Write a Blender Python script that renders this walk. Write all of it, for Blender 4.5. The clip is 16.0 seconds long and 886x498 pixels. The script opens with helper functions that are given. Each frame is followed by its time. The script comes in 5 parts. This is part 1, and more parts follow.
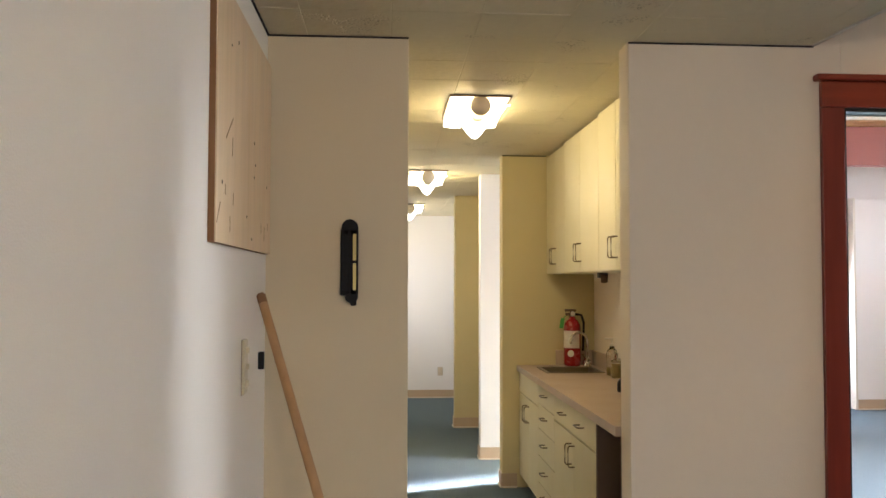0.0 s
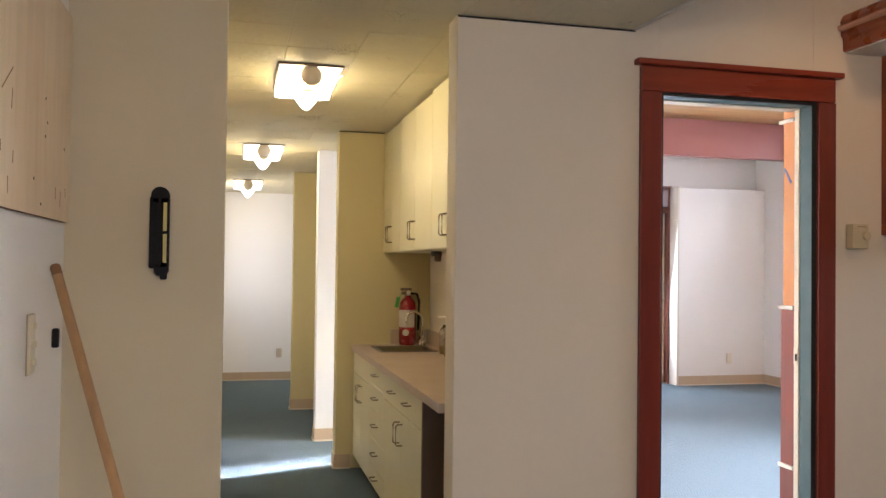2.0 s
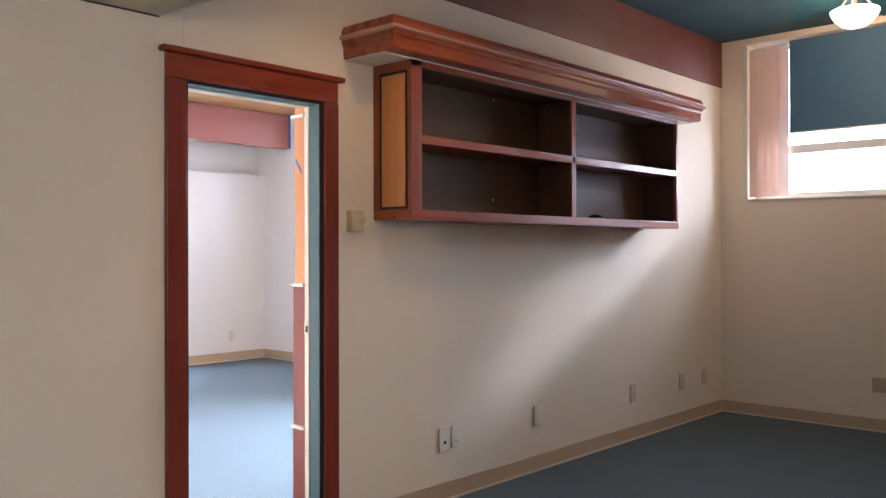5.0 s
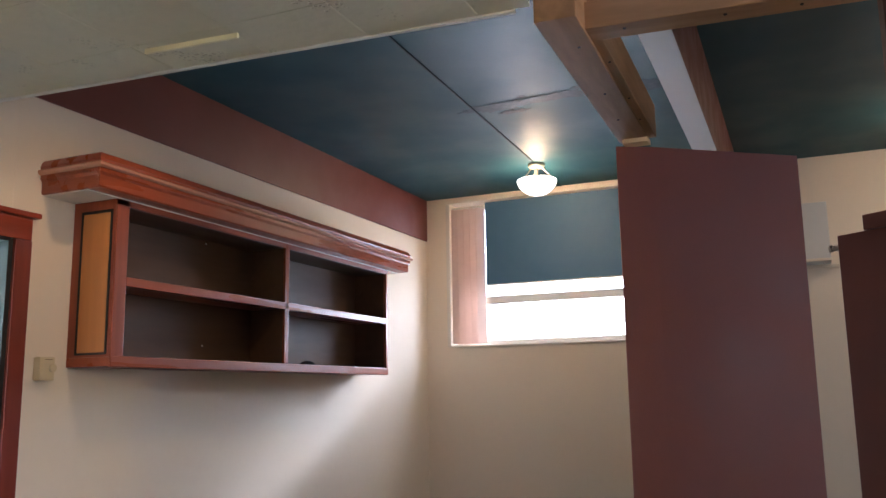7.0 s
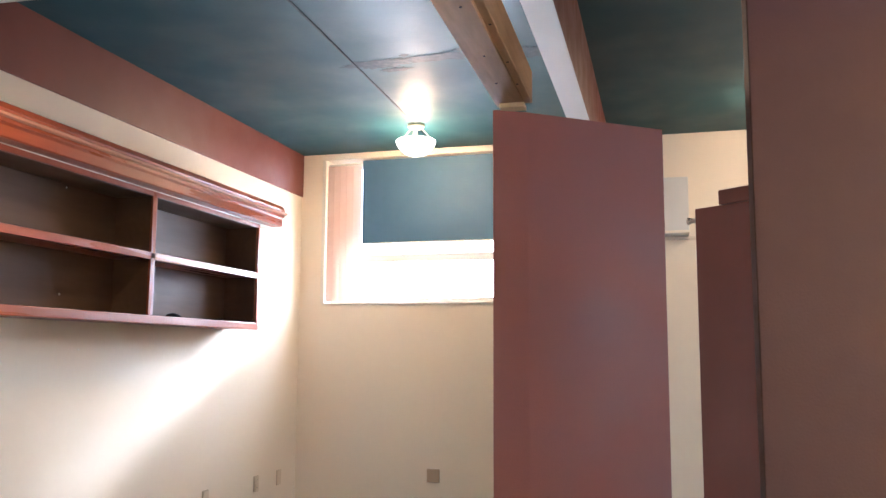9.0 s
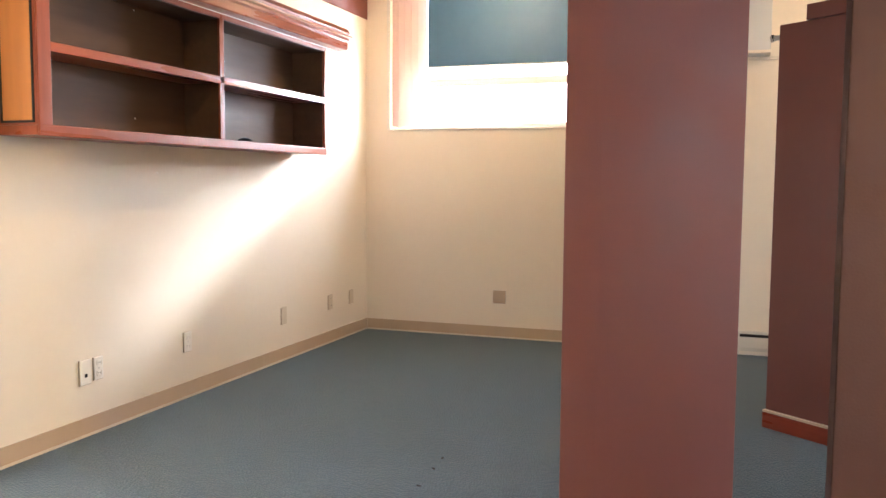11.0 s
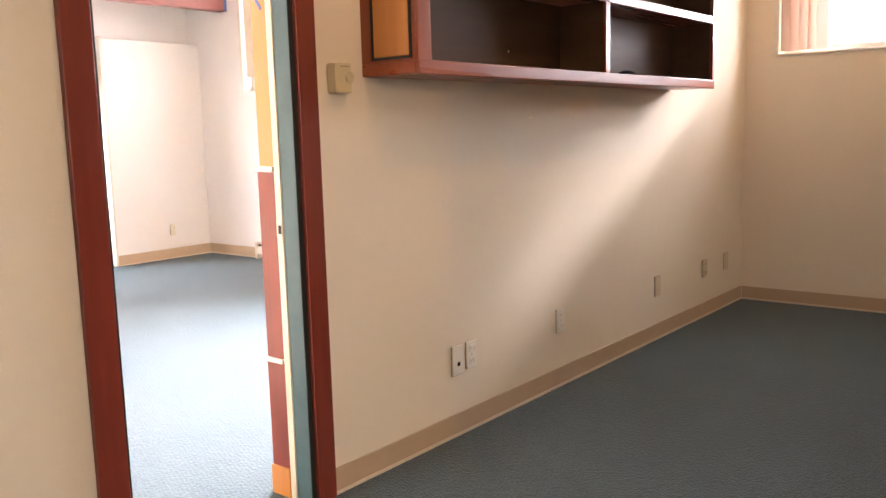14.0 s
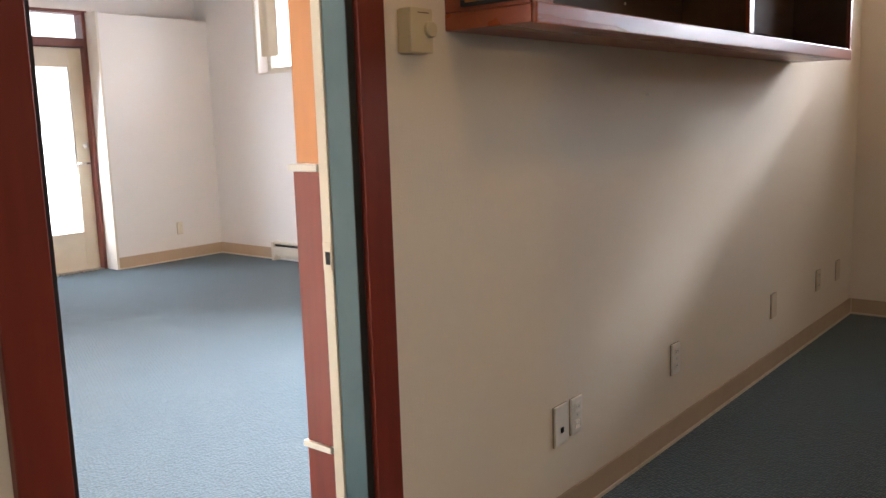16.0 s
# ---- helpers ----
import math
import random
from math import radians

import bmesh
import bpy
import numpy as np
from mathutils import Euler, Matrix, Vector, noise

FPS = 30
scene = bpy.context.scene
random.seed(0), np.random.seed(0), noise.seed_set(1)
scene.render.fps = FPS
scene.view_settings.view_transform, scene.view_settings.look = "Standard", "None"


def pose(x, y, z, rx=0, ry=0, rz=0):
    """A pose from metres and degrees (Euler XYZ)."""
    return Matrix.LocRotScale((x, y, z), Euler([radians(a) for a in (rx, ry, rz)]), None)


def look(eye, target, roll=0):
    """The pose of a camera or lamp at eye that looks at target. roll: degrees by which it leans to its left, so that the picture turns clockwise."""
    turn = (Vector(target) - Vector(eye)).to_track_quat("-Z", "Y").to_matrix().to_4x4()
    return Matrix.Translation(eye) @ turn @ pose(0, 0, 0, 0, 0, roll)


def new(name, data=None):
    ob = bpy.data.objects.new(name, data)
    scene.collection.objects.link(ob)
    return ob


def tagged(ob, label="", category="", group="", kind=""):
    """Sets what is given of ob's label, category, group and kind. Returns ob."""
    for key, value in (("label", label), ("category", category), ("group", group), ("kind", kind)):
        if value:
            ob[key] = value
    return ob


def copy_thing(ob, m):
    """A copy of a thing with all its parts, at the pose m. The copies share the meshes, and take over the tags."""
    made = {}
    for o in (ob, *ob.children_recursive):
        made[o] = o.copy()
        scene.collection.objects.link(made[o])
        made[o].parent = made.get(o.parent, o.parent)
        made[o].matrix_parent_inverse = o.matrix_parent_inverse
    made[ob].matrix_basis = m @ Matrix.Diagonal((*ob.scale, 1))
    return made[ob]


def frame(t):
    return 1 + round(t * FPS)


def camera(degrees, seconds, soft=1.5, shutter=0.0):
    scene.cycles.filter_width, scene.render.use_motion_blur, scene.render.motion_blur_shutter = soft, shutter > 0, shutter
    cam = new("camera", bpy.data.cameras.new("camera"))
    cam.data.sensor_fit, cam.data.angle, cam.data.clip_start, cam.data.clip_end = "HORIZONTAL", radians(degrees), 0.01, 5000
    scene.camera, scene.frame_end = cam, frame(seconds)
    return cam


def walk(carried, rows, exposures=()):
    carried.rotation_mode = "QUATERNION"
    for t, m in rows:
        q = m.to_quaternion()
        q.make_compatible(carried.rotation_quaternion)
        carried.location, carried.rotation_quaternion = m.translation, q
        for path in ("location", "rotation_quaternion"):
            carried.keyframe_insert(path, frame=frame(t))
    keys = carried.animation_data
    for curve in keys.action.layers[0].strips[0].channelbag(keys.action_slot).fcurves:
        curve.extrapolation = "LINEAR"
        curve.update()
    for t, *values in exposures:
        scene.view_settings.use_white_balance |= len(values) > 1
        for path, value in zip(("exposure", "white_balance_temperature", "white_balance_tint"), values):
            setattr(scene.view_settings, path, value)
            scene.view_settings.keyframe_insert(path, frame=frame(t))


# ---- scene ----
cam = camera(55.2, 16.0)
PATH = [
    (0, (0.642, 0.968, 1.379), (0.778, 2.962, 1.458), 0.1),
    (0.5, (0.638, 0.973, 1.377), (0.832, 2.959, 1.519), 0.1),
    (1, (0.683, 0.999, 1.367), (0.949, 2.976, 1.506), 0.3),
    (1.5, (0.744, 1.038, 1.358), (1.106, 3.003, 1.462), 0.5),
    (2, (0.752, 1.044, 1.35), (1.235, 2.984, 1.391), 0.7),
    (2.5, (0.676, 1.059, 1.345), (1.354, 2.94, 1.321), 0.7),
    (3, (0.604, 1.047, 1.348), (1.435, 2.865, 1.274), 0.7),
    (3.5, (0.569, 1.025, 1.35), (1.539, 2.771, 1.251), 0.6),
    (4, (0.582, 0.998, 1.356), (1.737, 2.628, 1.269), 0.4),
    (6.5, (0.545, 0.962, 1.358), (2.301, 1.889, 1.601), -0.9),
    (7, (0.549, 0.945, 1.362), (2.356, 1.733, 1.698), -0.9),
    (7.5, (0.544, 0.935, 1.346), (2.382, 1.615, 1.743), -0.2),
    (8, (0.551, 0.93, 1.346), (2.418, 1.527, 1.747), 0.3),
    (10.5, (0.531, 0.938, 1.329), (2.446, 1.51, 1.252), 0.6),
    (11, (0.533, 0.956, 1.315), (2.414, 1.618, 1.156), 0.4),
    (11.5, (0.567, 1.019, 1.306), (2.403, 1.774, 1.059), 0.2),
    (12, (0.669, 1.076, 1.299), (2.366, 2.08, 0.964), -0.7),
    (12.5, (0.779, 1.219, 1.306), (2.348, 2.407, 0.953), -1.3),
    (13, (0.861, 1.46, 1.312), (2.423, 2.667, 0.989), -1.5),
    (13.5, (0.976, 1.69, 1.305), (2.53, 2.913, 1.008), -1.5),
    (14, (1.168, 1.912, 1.311), (2.709, 3.155, 1.031), -1.6),
    (14.5, (1.324, 2.131, 1.302), (2.864, 3.373, 1.008), -1.7),
    (15, (1.485, 2.363, 1.303), (3.019, 3.612, 1.008), -1.8),
    (15.5, (1.661, 2.547, 1.306), (3.182, 3.811, 1.007), -1.9),
    (16, (1.759, 2.737, 1.296), (3.282, 3.996, 0.989), -1.8),
]
EXPOSURES = [(0.0, 0.08, 5950, 15), (3.0, 0.05, 5700, 18), (4.0, 0.1, 5600, 18), (6.5, 0.25, 5450, 16), (7.5, 0.27, 5450, 15), (8.2, 0.95, 5450, 14), (10.4, 1.66, 5900, 14), (11.2, 1.62, 6150, 14),
             (12.0, 0.98, 6650, 20), (13.2, 1.0, 6900, 21), (14.5, 0.55, 6550, 20), (15.2, 0.3, 6250, 16), (16.0, -0.12, 6150, 15)]
walk(cam, [(t, look(eye, target, roll)) for t, eye, target, roll in PATH], EXPOSURES)

# ---- world, sun and large lights ----
world = bpy.data.worlds.new("world")
scene.world = world
world.use_nodes = True
wn = world.node_tree
sky = wn.nodes.new("ShaderNodeTexSky")
sky.sky_type, sky.sun_disc = "NISHITA", False
SUN_DIR = Vector((-1.0, 0.55, -0.47)).normalized()
sky.sun_elevation = math.asin(-SUN_DIR.z)
sky.sun_rotation = math.atan2(-SUN_DIR.x, -SUN_DIR.y)
wn.links.new(sky.outputs[0], wn.nodes["Background"].inputs[0])
wn.nodes["Background"].inputs[1].default_value = 0.12

sun = new("sun", bpy.data.lights.new("sun", "SUN"))
sun.data.energy, sun.data.angle, sun.data.color = 1.95, radians(6.5), (0.97, 0.98, 1.0)
sun.matrix_world = look((20, -9, 12), Vector((20, -9, 12)) + SUN_DIR)


def area(name, eye, target, w, h, watts, colour):
    ob = new(name, bpy.data.lights.new(name, "AREA"))
    ob.data.shape, ob.data.size, ob.data.size_y = "RECTANGLE", w, h
    ob.data.energy, ob.data.color = watts, colour
    ob.matrix_world = look(eye, target)
    return ob


def point(name, eye, radius, watts, colour):
    ob = new(name, bpy.data.lights.new(name, "POINT"))
    ob.data.energy, ob.data.color, ob.data.shadow_soft_size = watts, colour, radius
    ob.location = eye
    return ob


SKY = (0.90, 0.95, 1.0)
area("sky_window_office", (7.60, 2.98, 2.02), (0.2, 1.8, 1.2), 1.5, 0.46, 20, SKY)
# added lamp outside the office window, in place of the low sky
area("sky_lamp_outside", (10.2, 2.7, 3.05), (5.0, 2.7, 0.8), 4.2, 1.3, 150, SKY)
# extra narrow lamp in the window opening, added to brighten the west wall
area("fill_west_wall", (7.43, 2.95, 1.98), (0.2, 2.1, 1.3), 1.4, 0.36, 9, SKY).data.spread = radians(60)
area("sky_window_back_room", (7.0, 8.75, 2.2), (1.1, 6.26, 0.0), 0.12, 0.5, 110, SKY).data.spread = radians(13)
area("sky_window_back_room_near", (7.02, 5.85, 2.3), (2.65, 4.65, 0.0), 1.1, 0.9, 300, SKY).data.spread = radians(105)
area("sky_door_back_room", (5.3, 10.24, 1.2), (4.0, 6.0, 0.3), 0.7, 1.6, 75, SKY)
# fill through an unseen south window, added to lift the office
area("sky_fill_south", (1.5, -2.94, 1.75), (2.2, 2.0, 1.1), 1.9, 1.3, 46, (0.97, 0.98, 1.0))
# added fill that whitens the hall end through an unseen opening
area("sky_fill_hall", (0.52, 10.2, 1.5), (2.0, 10.4, 1.2), 1.0, 1.3, 11, SKY)
point("bulb_pendant", (6.62, 2.80, 2.955), 0.05, 28, (1.0, 0.64, 0.33))
point("bulb_pendant_side", (6.45, 0.10, 2.955), 0.05, 13, (1.0, 0.64, 0.33))
spot = new("bulb_spotlight", bpy.data.lights.new("bulb_spotlight", "SPOT"))
spot.data.energy, spot.data.color, spot.data.shadow_soft_size = 18, (1.0, 0.60, 0.26), 0.06
spot.data.spot_size, spot.data.spot_blend = radians(105), 0.7
spot.matrix_world = look((3.05, 2.80, 2.82), (3.45, 4.0, 1.0))
for lx, ly, lz in ((1.095, 5.245, 2.17), (0.97, 7.68, 2.13), (0.90, 10.05, 2.09)):
    point("bulb_hall", (lx, ly, lz), 0.05, 8.5, (1.0, 0.76, 0.28))
# unseen bulb added behind the viewpoint as warm fill for the walls
point("fill_bulb_office", (1.80, -1.4, 2.17), 0.06, 70, (1.0, 0.68, 0.31))


# ---- materials ----
def mat(name, colour, rough=0.6, metal=0.0, spec=0.5, mottle=0.0, mottle_scale=2.0, grain=0.0, grain_scale=120.0,
        stretch=(1, 1, 1), bump=0.0, bump_scale=200.0, second=None, rand=0.0, coat=0.0, depth=0.002):
    """A surface with large mottling, fine grain, fine relief and, for repeats, a little variation from piece to piece."""
    m = bpy.data.materials.new(name)
    m.use_nodes = True
    nt = m.node_tree
    b = nt.nodes["Principled BSDF"]
    b.inputs["Roughness"].default_value = rough
    b.inputs["Metallic"].default_value = metal
    b.inputs["Specular IOR Level"].default_value = spec
    b.inputs["Coat Weight"].default_value = coat
    tc = nt.nodes.new("ShaderNodeTexCoord")
    mp = nt.nodes.new("ShaderNodeMapping")
    mp.inputs["Scale"].default_value = stretch
    nt.links.new(tc.outputs["Object"], mp.inputs[0])
    src = None
    rgb = nt.nodes.new("ShaderNodeRGB")
    rgb.outputs[0].default_value = (*colour, 1)
    src = rgb.outputs[0]

    def mixin(fac_socket, other, amount):
        nonlocal src
        mx = nt.nodes.new("ShaderNodeMix")
        mx.data_type = "RGBA"
        mul = nt.nodes.new("ShaderNodeMath")
        mul.operation = "MULTIPLY"
        mul.inputs[1].default_value = amount
        nt.links.new(fac_socket, mul.inputs[0])
        nt.links.new(mul.outputs[0], mx.inputs[0])
        nt.links.new(src, mx.inputs[6])
        mx.inputs[7].default_value = (*other, 1)
        src = mx.outputs[2]

    def noise_tex(scale, detail=4.0, lo=0.35, hi=0.65):
        n = nt.nodes.new("ShaderNodeTexNoise")
        n.inputs["Scale"].default_value, n.inputs["Detail"].default_value = scale, detail
        nt.links.new(mp.outputs[0], n.inputs["Vector"])
        r = nt.nodes.new("ShaderNodeMapRange")
        r.inputs[1].default_value, r.inputs[2].default_value = lo, hi
        nt.links.new(n.outputs[0], r.inputs[0])
        return r.outputs[0]

    dark = second or tuple(c * 0.6 for c in colour)
    if mottle:
        mixin(noise_tex(mottle_scale), dark, mottle)
    if grain:
        mixin(noise_tex(grain_scale, 6.0), tuple(c * 0.45 for c in colour), grain)
    if rand:
        oi = nt.nodes.new("ShaderNodeObjectInfo")
        mixin(oi.outputs["Random"], tuple(c * 0.7 for c in colour), rand)
    nt.links.new(src, b.inputs["Base Color"])
    if mottle:
        rr = nt.nodes.new("ShaderNodeMapRange")
        rr.inputs[3].default_value, rr.inputs[4].default_value = max(0.02, rough - 0.07), min(1, rough + 0.07)
        nt.links.new(noise_tex(mottle_scale * 3), rr.inputs[0])
        nt.links.new(rr.outputs[0], b.inputs["Roughness"])
    if bump:
        bp = nt.nodes.new("ShaderNodeBump")
        bp.inputs["Strength"].default_value, bp.inputs["Distance"].default_value = bump, depth
        nt.links.new(noise_tex(bump_scale, 3.0, 0.2, 0.8), bp.inputs["Height"])
        nt.links.new(bp.outputs[0], b.inputs["Normal"])
    return m


def glow(name, colour, strength, body=(0.9, 0.88, 0.82)):
    m = mat(name, body, 0.3)
    b = m.node_tree.nodes["Principled BSDF"]
    b.inputs["Emission Color"].default_value = (*colour, 1)
    b.inputs["Emission Strength"].default_value = strength
    return m


def glass(name, colour=(1, 1, 1), rough=0.0):
    m = mat(name, colour, rough)
    m.node_tree.nodes["Principled BSDF"].inputs["Transmission Weight"].default_value = 1.0
    m.node_tree.nodes["Principled BSDF"].inputs["IOR"].default_value = 1.45
    return m


def carpet_material():
    """Loop-pile carpet: short slanted loops in rows, worn paths and lint."""
    m = mat("carpet", (0.056, 0.106, 0.132), 0.95, spec=0.15, mottle=0.35, mottle_scale=0.9, second=(0.084, 0.130, 0.152))
    nt = m.node_tree
    b = nt.nodes["Principled BSDF"]
    tc = nt.nodes.new("ShaderNodeTexCoord")
    mp = nt.nodes.new("ShaderNodeMapping")
    mp.inputs["Rotation"].default_value = (0, 0, radians(12))
    mp.inputs["Scale"].default_value = (1.0, 1.9, 1.0)
    nt.links.new(tc.outputs["Object"], mp.inputs[0])
    vor = nt.nodes.new("ShaderNodeTexVoronoi")
    vor.inputs["Scale"].default_value, vor.inputs["Randomness"].default_value = 58.0, 0.55
    nt.links.new(mp.outputs[0], vor.inputs["Vector"])
    ramp = nt.nodes.new("ShaderNodeMapRange")
    ramp.inputs[1].default_value, ramp.inputs[2].default_value = 0.1, 0.75
    nt.links.new(vor.outputs["Distance"], ramp.inputs[0])
    old = b.inputs["Base Color"].links[0].from_socket
    mx = nt.nodes.new("ShaderNodeMix")
    mx.data_type = "RGBA"
    mul = nt.nodes.new("ShaderNodeMath")
    mul.operation = "MULTIPLY"
    mul.inputs[1].default_value = 0.48
    nt.links.new(ramp.outputs[0], mul.inputs[0])
    nt.links.new(mul.outputs[0], mx.inputs[0])
    nt.links.new(old, mx.inputs[6])
    mx.inputs[7].default_value = (0.014, 0.026, 0.036, 1)
    nt.links.new(mx.outputs[2], b.inputs["Base Color"])
    bp = nt.nodes.new("ShaderNodeBump")
    bp.invert = True
    bp.inputs["Strength"].default_value, bp.inputs["Distance"].default_value = 0.8, 0.006
    nt.links.new(ramp.outputs[0], bp.inputs["Height"])
    nt.links.new(bp.outputs[0], b.inputs["Normal"])
    b.inputs["Sheen Weight"].default_value = 0.2
    b.inputs["Sheen Roughness"].default_value = 0.6
    return m


def stained_ceiling_material():
    """Teal paint with dark, uneven roller patches along a repaired seam."""
    m = mat("teal_paint", (0.023, 0.084, 0.102), 0.56, spec=0.30, mottle=0.25, mottle_scale=0.8, bump=0.15, bump_scale=60, second=(0.018, 0.068, 0.084))
    return m


def pitted_tile_material():
    """Painted acoustic tile: smooth paint with clusters of torn pits and a few brush ridges."""
    m = mat("ceiling_tile_paint", (0.72, 0.65, 0.47), 0.8, mottle=0.22, mottle_scale=2.2, second=(0.64, 0.56, 0.39), grain=0.05, grain_scale=28)
    nt = m.node_tree
    b = nt.nodes["Principled BSDF"]
    tc = nt.nodes.new("ShaderNodeTexCoord")

    def ramped(kind, scale, lo, hi, out):
        n = nt.nodes.new(kind)
        n.inputs["Scale"].default_value = scale
        nt.links.new(tc.outputs["Object"], n.inputs["Vector"])
        r = nt.nodes.new("ShaderNodeMapRange")
        r.inputs[1].default_value, r.inputs[2].default_value = lo, hi
        nt.links.new(n.outputs[out], r.inputs[0])
        return r.outputs[0]

    def math_node(op, a, c):
        n = nt.nodes.new("ShaderNodeMath")
        n.operation = op
        for k, v in enumerate((a, c)):
            if isinstance(v, float):
                n.inputs[k].default_value = v
            else:
                nt.links.new(v, n.inputs[k])
        return n.outputs[0]

    pits = math_node("MULTIPLY", ramped("ShaderNodeTexVoronoi", 75.0, 0.42, 0.22, "Distance"), ramped("ShaderNodeTexNoise", 5.0, 0.60, 0.68, 0))
    soft = ramped("ShaderNodeTexNoise", 34.0, 0.3, 0.7, 0)
    height = math_node("ADD", math_node("MULTIPLY", soft, 0.16), math_node("MULTIPLY", pits, -1.0))
    bp = nt.nodes.new("ShaderNodeBump")
    bp.inputs["Strength"].default_value, bp.inputs["Distance"].default_value = 0.9, 0.006
    nt.links.new(height, bp.inputs["Height"])
    nt.links.new(bp.outputs[0], b.inputs["Normal"])
    mx = nt.nodes.new("ShaderNodeMix")
    mx.data_type = "RGBA"
    nt.links.new(math_node("MULTIPLY", pits, 0.45), mx.inputs[0])
    nt.links.new(b.inputs["Base Color"].links[0].from_socket, mx.inputs[6])
    mx.inputs[7].default_value = (0.25, 0.20, 0.12, 1)
    nt.links.new(mx.outputs[2], b.inputs["Base Color"])
    return m


WALL = mat("wall_paint", (0.80, 0.705, 0.57), 0.75, mottle=0.10, mottle_scale=1.1, second=(0.74, 0.64, 0.505), bump=0.35, bump_scale=260, grain=0.02, grain_scale=30)
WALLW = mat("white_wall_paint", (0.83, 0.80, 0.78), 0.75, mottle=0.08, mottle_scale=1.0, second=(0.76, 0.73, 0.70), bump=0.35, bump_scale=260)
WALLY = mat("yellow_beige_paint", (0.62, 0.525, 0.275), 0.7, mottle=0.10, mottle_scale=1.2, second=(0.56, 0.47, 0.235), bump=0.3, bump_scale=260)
# wall beige darkened and warmed for the dim light at the hall corner
WALLM = mat("dim_beige_paint", (0.71, 0.605, 0.42), 0.72, mottle=0.10, mottle_scale=1.2, second=(0.65, 0.54, 0.365), bump=0.35, bump_scale=260)
WALLC = mat("cream_wall_paint", (0.84, 0.77, 0.635), 0.72, mottle=0.10, mottle_scale=1.0, second=(0.80, 0.72, 0.59), bump=0.35, bump_scale=260)
BOXGREY = mat("grey_white_enamel", (0.60, 0.60, 0.58), 0.35, mottle=0.08, mottle_scale=5)
CARPET = carpet_material()
TEAL = stained_ceiling_material()
TEALB = mat("teal_blind_paint", (0.065, 0.15, 0.25), 0.6, mottle=0.12, mottle_scale=2.5)
TEALJ = mat("teal_jamb_paint", (0.046, 0.096, 0.106), 0.5, mottle=0.15, mottle_scale=6, bump=0.1, bump_scale=90)
DIRTYTEAL = mat("dark_roller_patch", (0.012, 0.046, 0.058), 0.62, mottle=0.4, mottle_scale=9)
BURG = mat("burgundy_paint", (0.33, 0.122, 0.104), 0.5, mottle=0.14, mottle_scale=1.5, bump=0.25, bump_scale=180, second=(0.28, 0.100, 0.085))
BURGD = mat("dark_burgundy_paint", (0.165, 0.045, 0.032), 0.45, mottle=0.15, mottle_scale=2.0, bump=0.2, bump_scale=180)
# burgundy copy darkened to put the near wall end's shade into its colour
BURGN = mat("shaded_burgundy_paint", (0.055, 0.018, 0.014), 0.55, mottle=0.18, mottle_scale=1.6, bump=0.25, bump_scale=180)
TILE = pitted_tile_material()
TRIMW = mat("off_white_trim_paint", (0.74, 0.69, 0.60), 0.5, mottle=0.1, mottle_scale=5)
CREAM = mat("cream_jamb_paint", (0.69, 0.605, 0.475), 0.45, mottle=0.12, mottle_scale=6)
RUBBER = mat("tan_baseboard_vinyl", (0.50, 0.365, 0.24), 0.5, mottle=0.12, mottle_scale=4, second=(0.42, 0.32, 0.23))
REDWOOD = mat("red_stained_wood", (0.225, 0.038, 0.022), 0.36, mottle=0.35, mottle_scale=3, grain=0.35, grain_scale=26, stretch=(1, 1, 0.08), coat=0.06, spec=0.35, second=(0.165, 0.028, 0.017))
REDWOODX = mat("red_stained_wood_level", (0.28, 0.048, 0.024), 0.30, mottle=0.35, mottle_scale=3, grain=0.35, grain_scale=26, stretch=(0.08, 1, 1), coat=0.10, spec=0.4, second=(0.31, 0.050, 0.014))
SHELFRED = mat("shelf_red_wood", (0.32, 0.070, 0.024), 0.34, mottle=0.4, mottle_scale=3, grain=0.35, grain_scale=26, stretch=(1, 1, 0.08), coat=0.1, spec=0.4, second=(0.22, 0.044, 0.018))
SHELFREDX = mat("shelf_red_wood_level", (0.34, 0.074, 0.024), 0.30, mottle=0.4, mottle_scale=3, grain=0.35, grain_scale=26, stretch=(0.08, 1, 1), coat=0.12, spec=0.4, second=(0.24, 0.048, 0.018))
GLOSSRED = mat("glossy_pale_bead", (0.58, 0.27, 0.17), 0.16, mottle=0.4, mottle_scale=3, stretch=(0.08, 1, 1), coat=0.8, second=(0.40, 0.13, 0.07))
ORANGEWOOD = mat("orange_stained_wood", (0.60, 0.225, 0.045), 0.4, mottle=0.3, mottle_scale=2.5, grain=0.25, grain_scale=20, stretch=(1, 1, 0.1), coat=0.2)
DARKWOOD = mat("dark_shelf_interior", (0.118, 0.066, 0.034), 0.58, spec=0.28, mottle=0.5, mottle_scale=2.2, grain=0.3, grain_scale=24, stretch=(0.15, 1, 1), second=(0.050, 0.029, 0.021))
TIMBER = mat("rough_timber", (0.46, 0.245, 0.105), 0.75, mottle=0.75, mottle_scale=5, second=(0.30, 0.165, 0.085), grain=0.5, grain_scale=30, stretch=(0.15, 1, 1), bump=0.4, bump_scale=80, rand=0.3)
PLY = mat("plywood_face", (0.78, 0.595, 0.355), 0.6, mottle=0.5, mottle_scale=3.2, grain=0.14, grain_scale=34, stretch=(1, 1, 0.12), second=(0.68, 0.46, 0.25))
PLYEDGE = mat("plywood_edge", (0.28, 0.14, 0.06), 0.8, mottle=0.5, mottle_scale=20, stretch=(1, 1, 0.05))
POLE = mat("turned_wood", (0.50, 0.285, 0.125), 0.42, mottle=0.3, mottle_scale=6, grain=0.25, grain_scale=40, stretch=(1, 1, 0.05), coat=0.2)
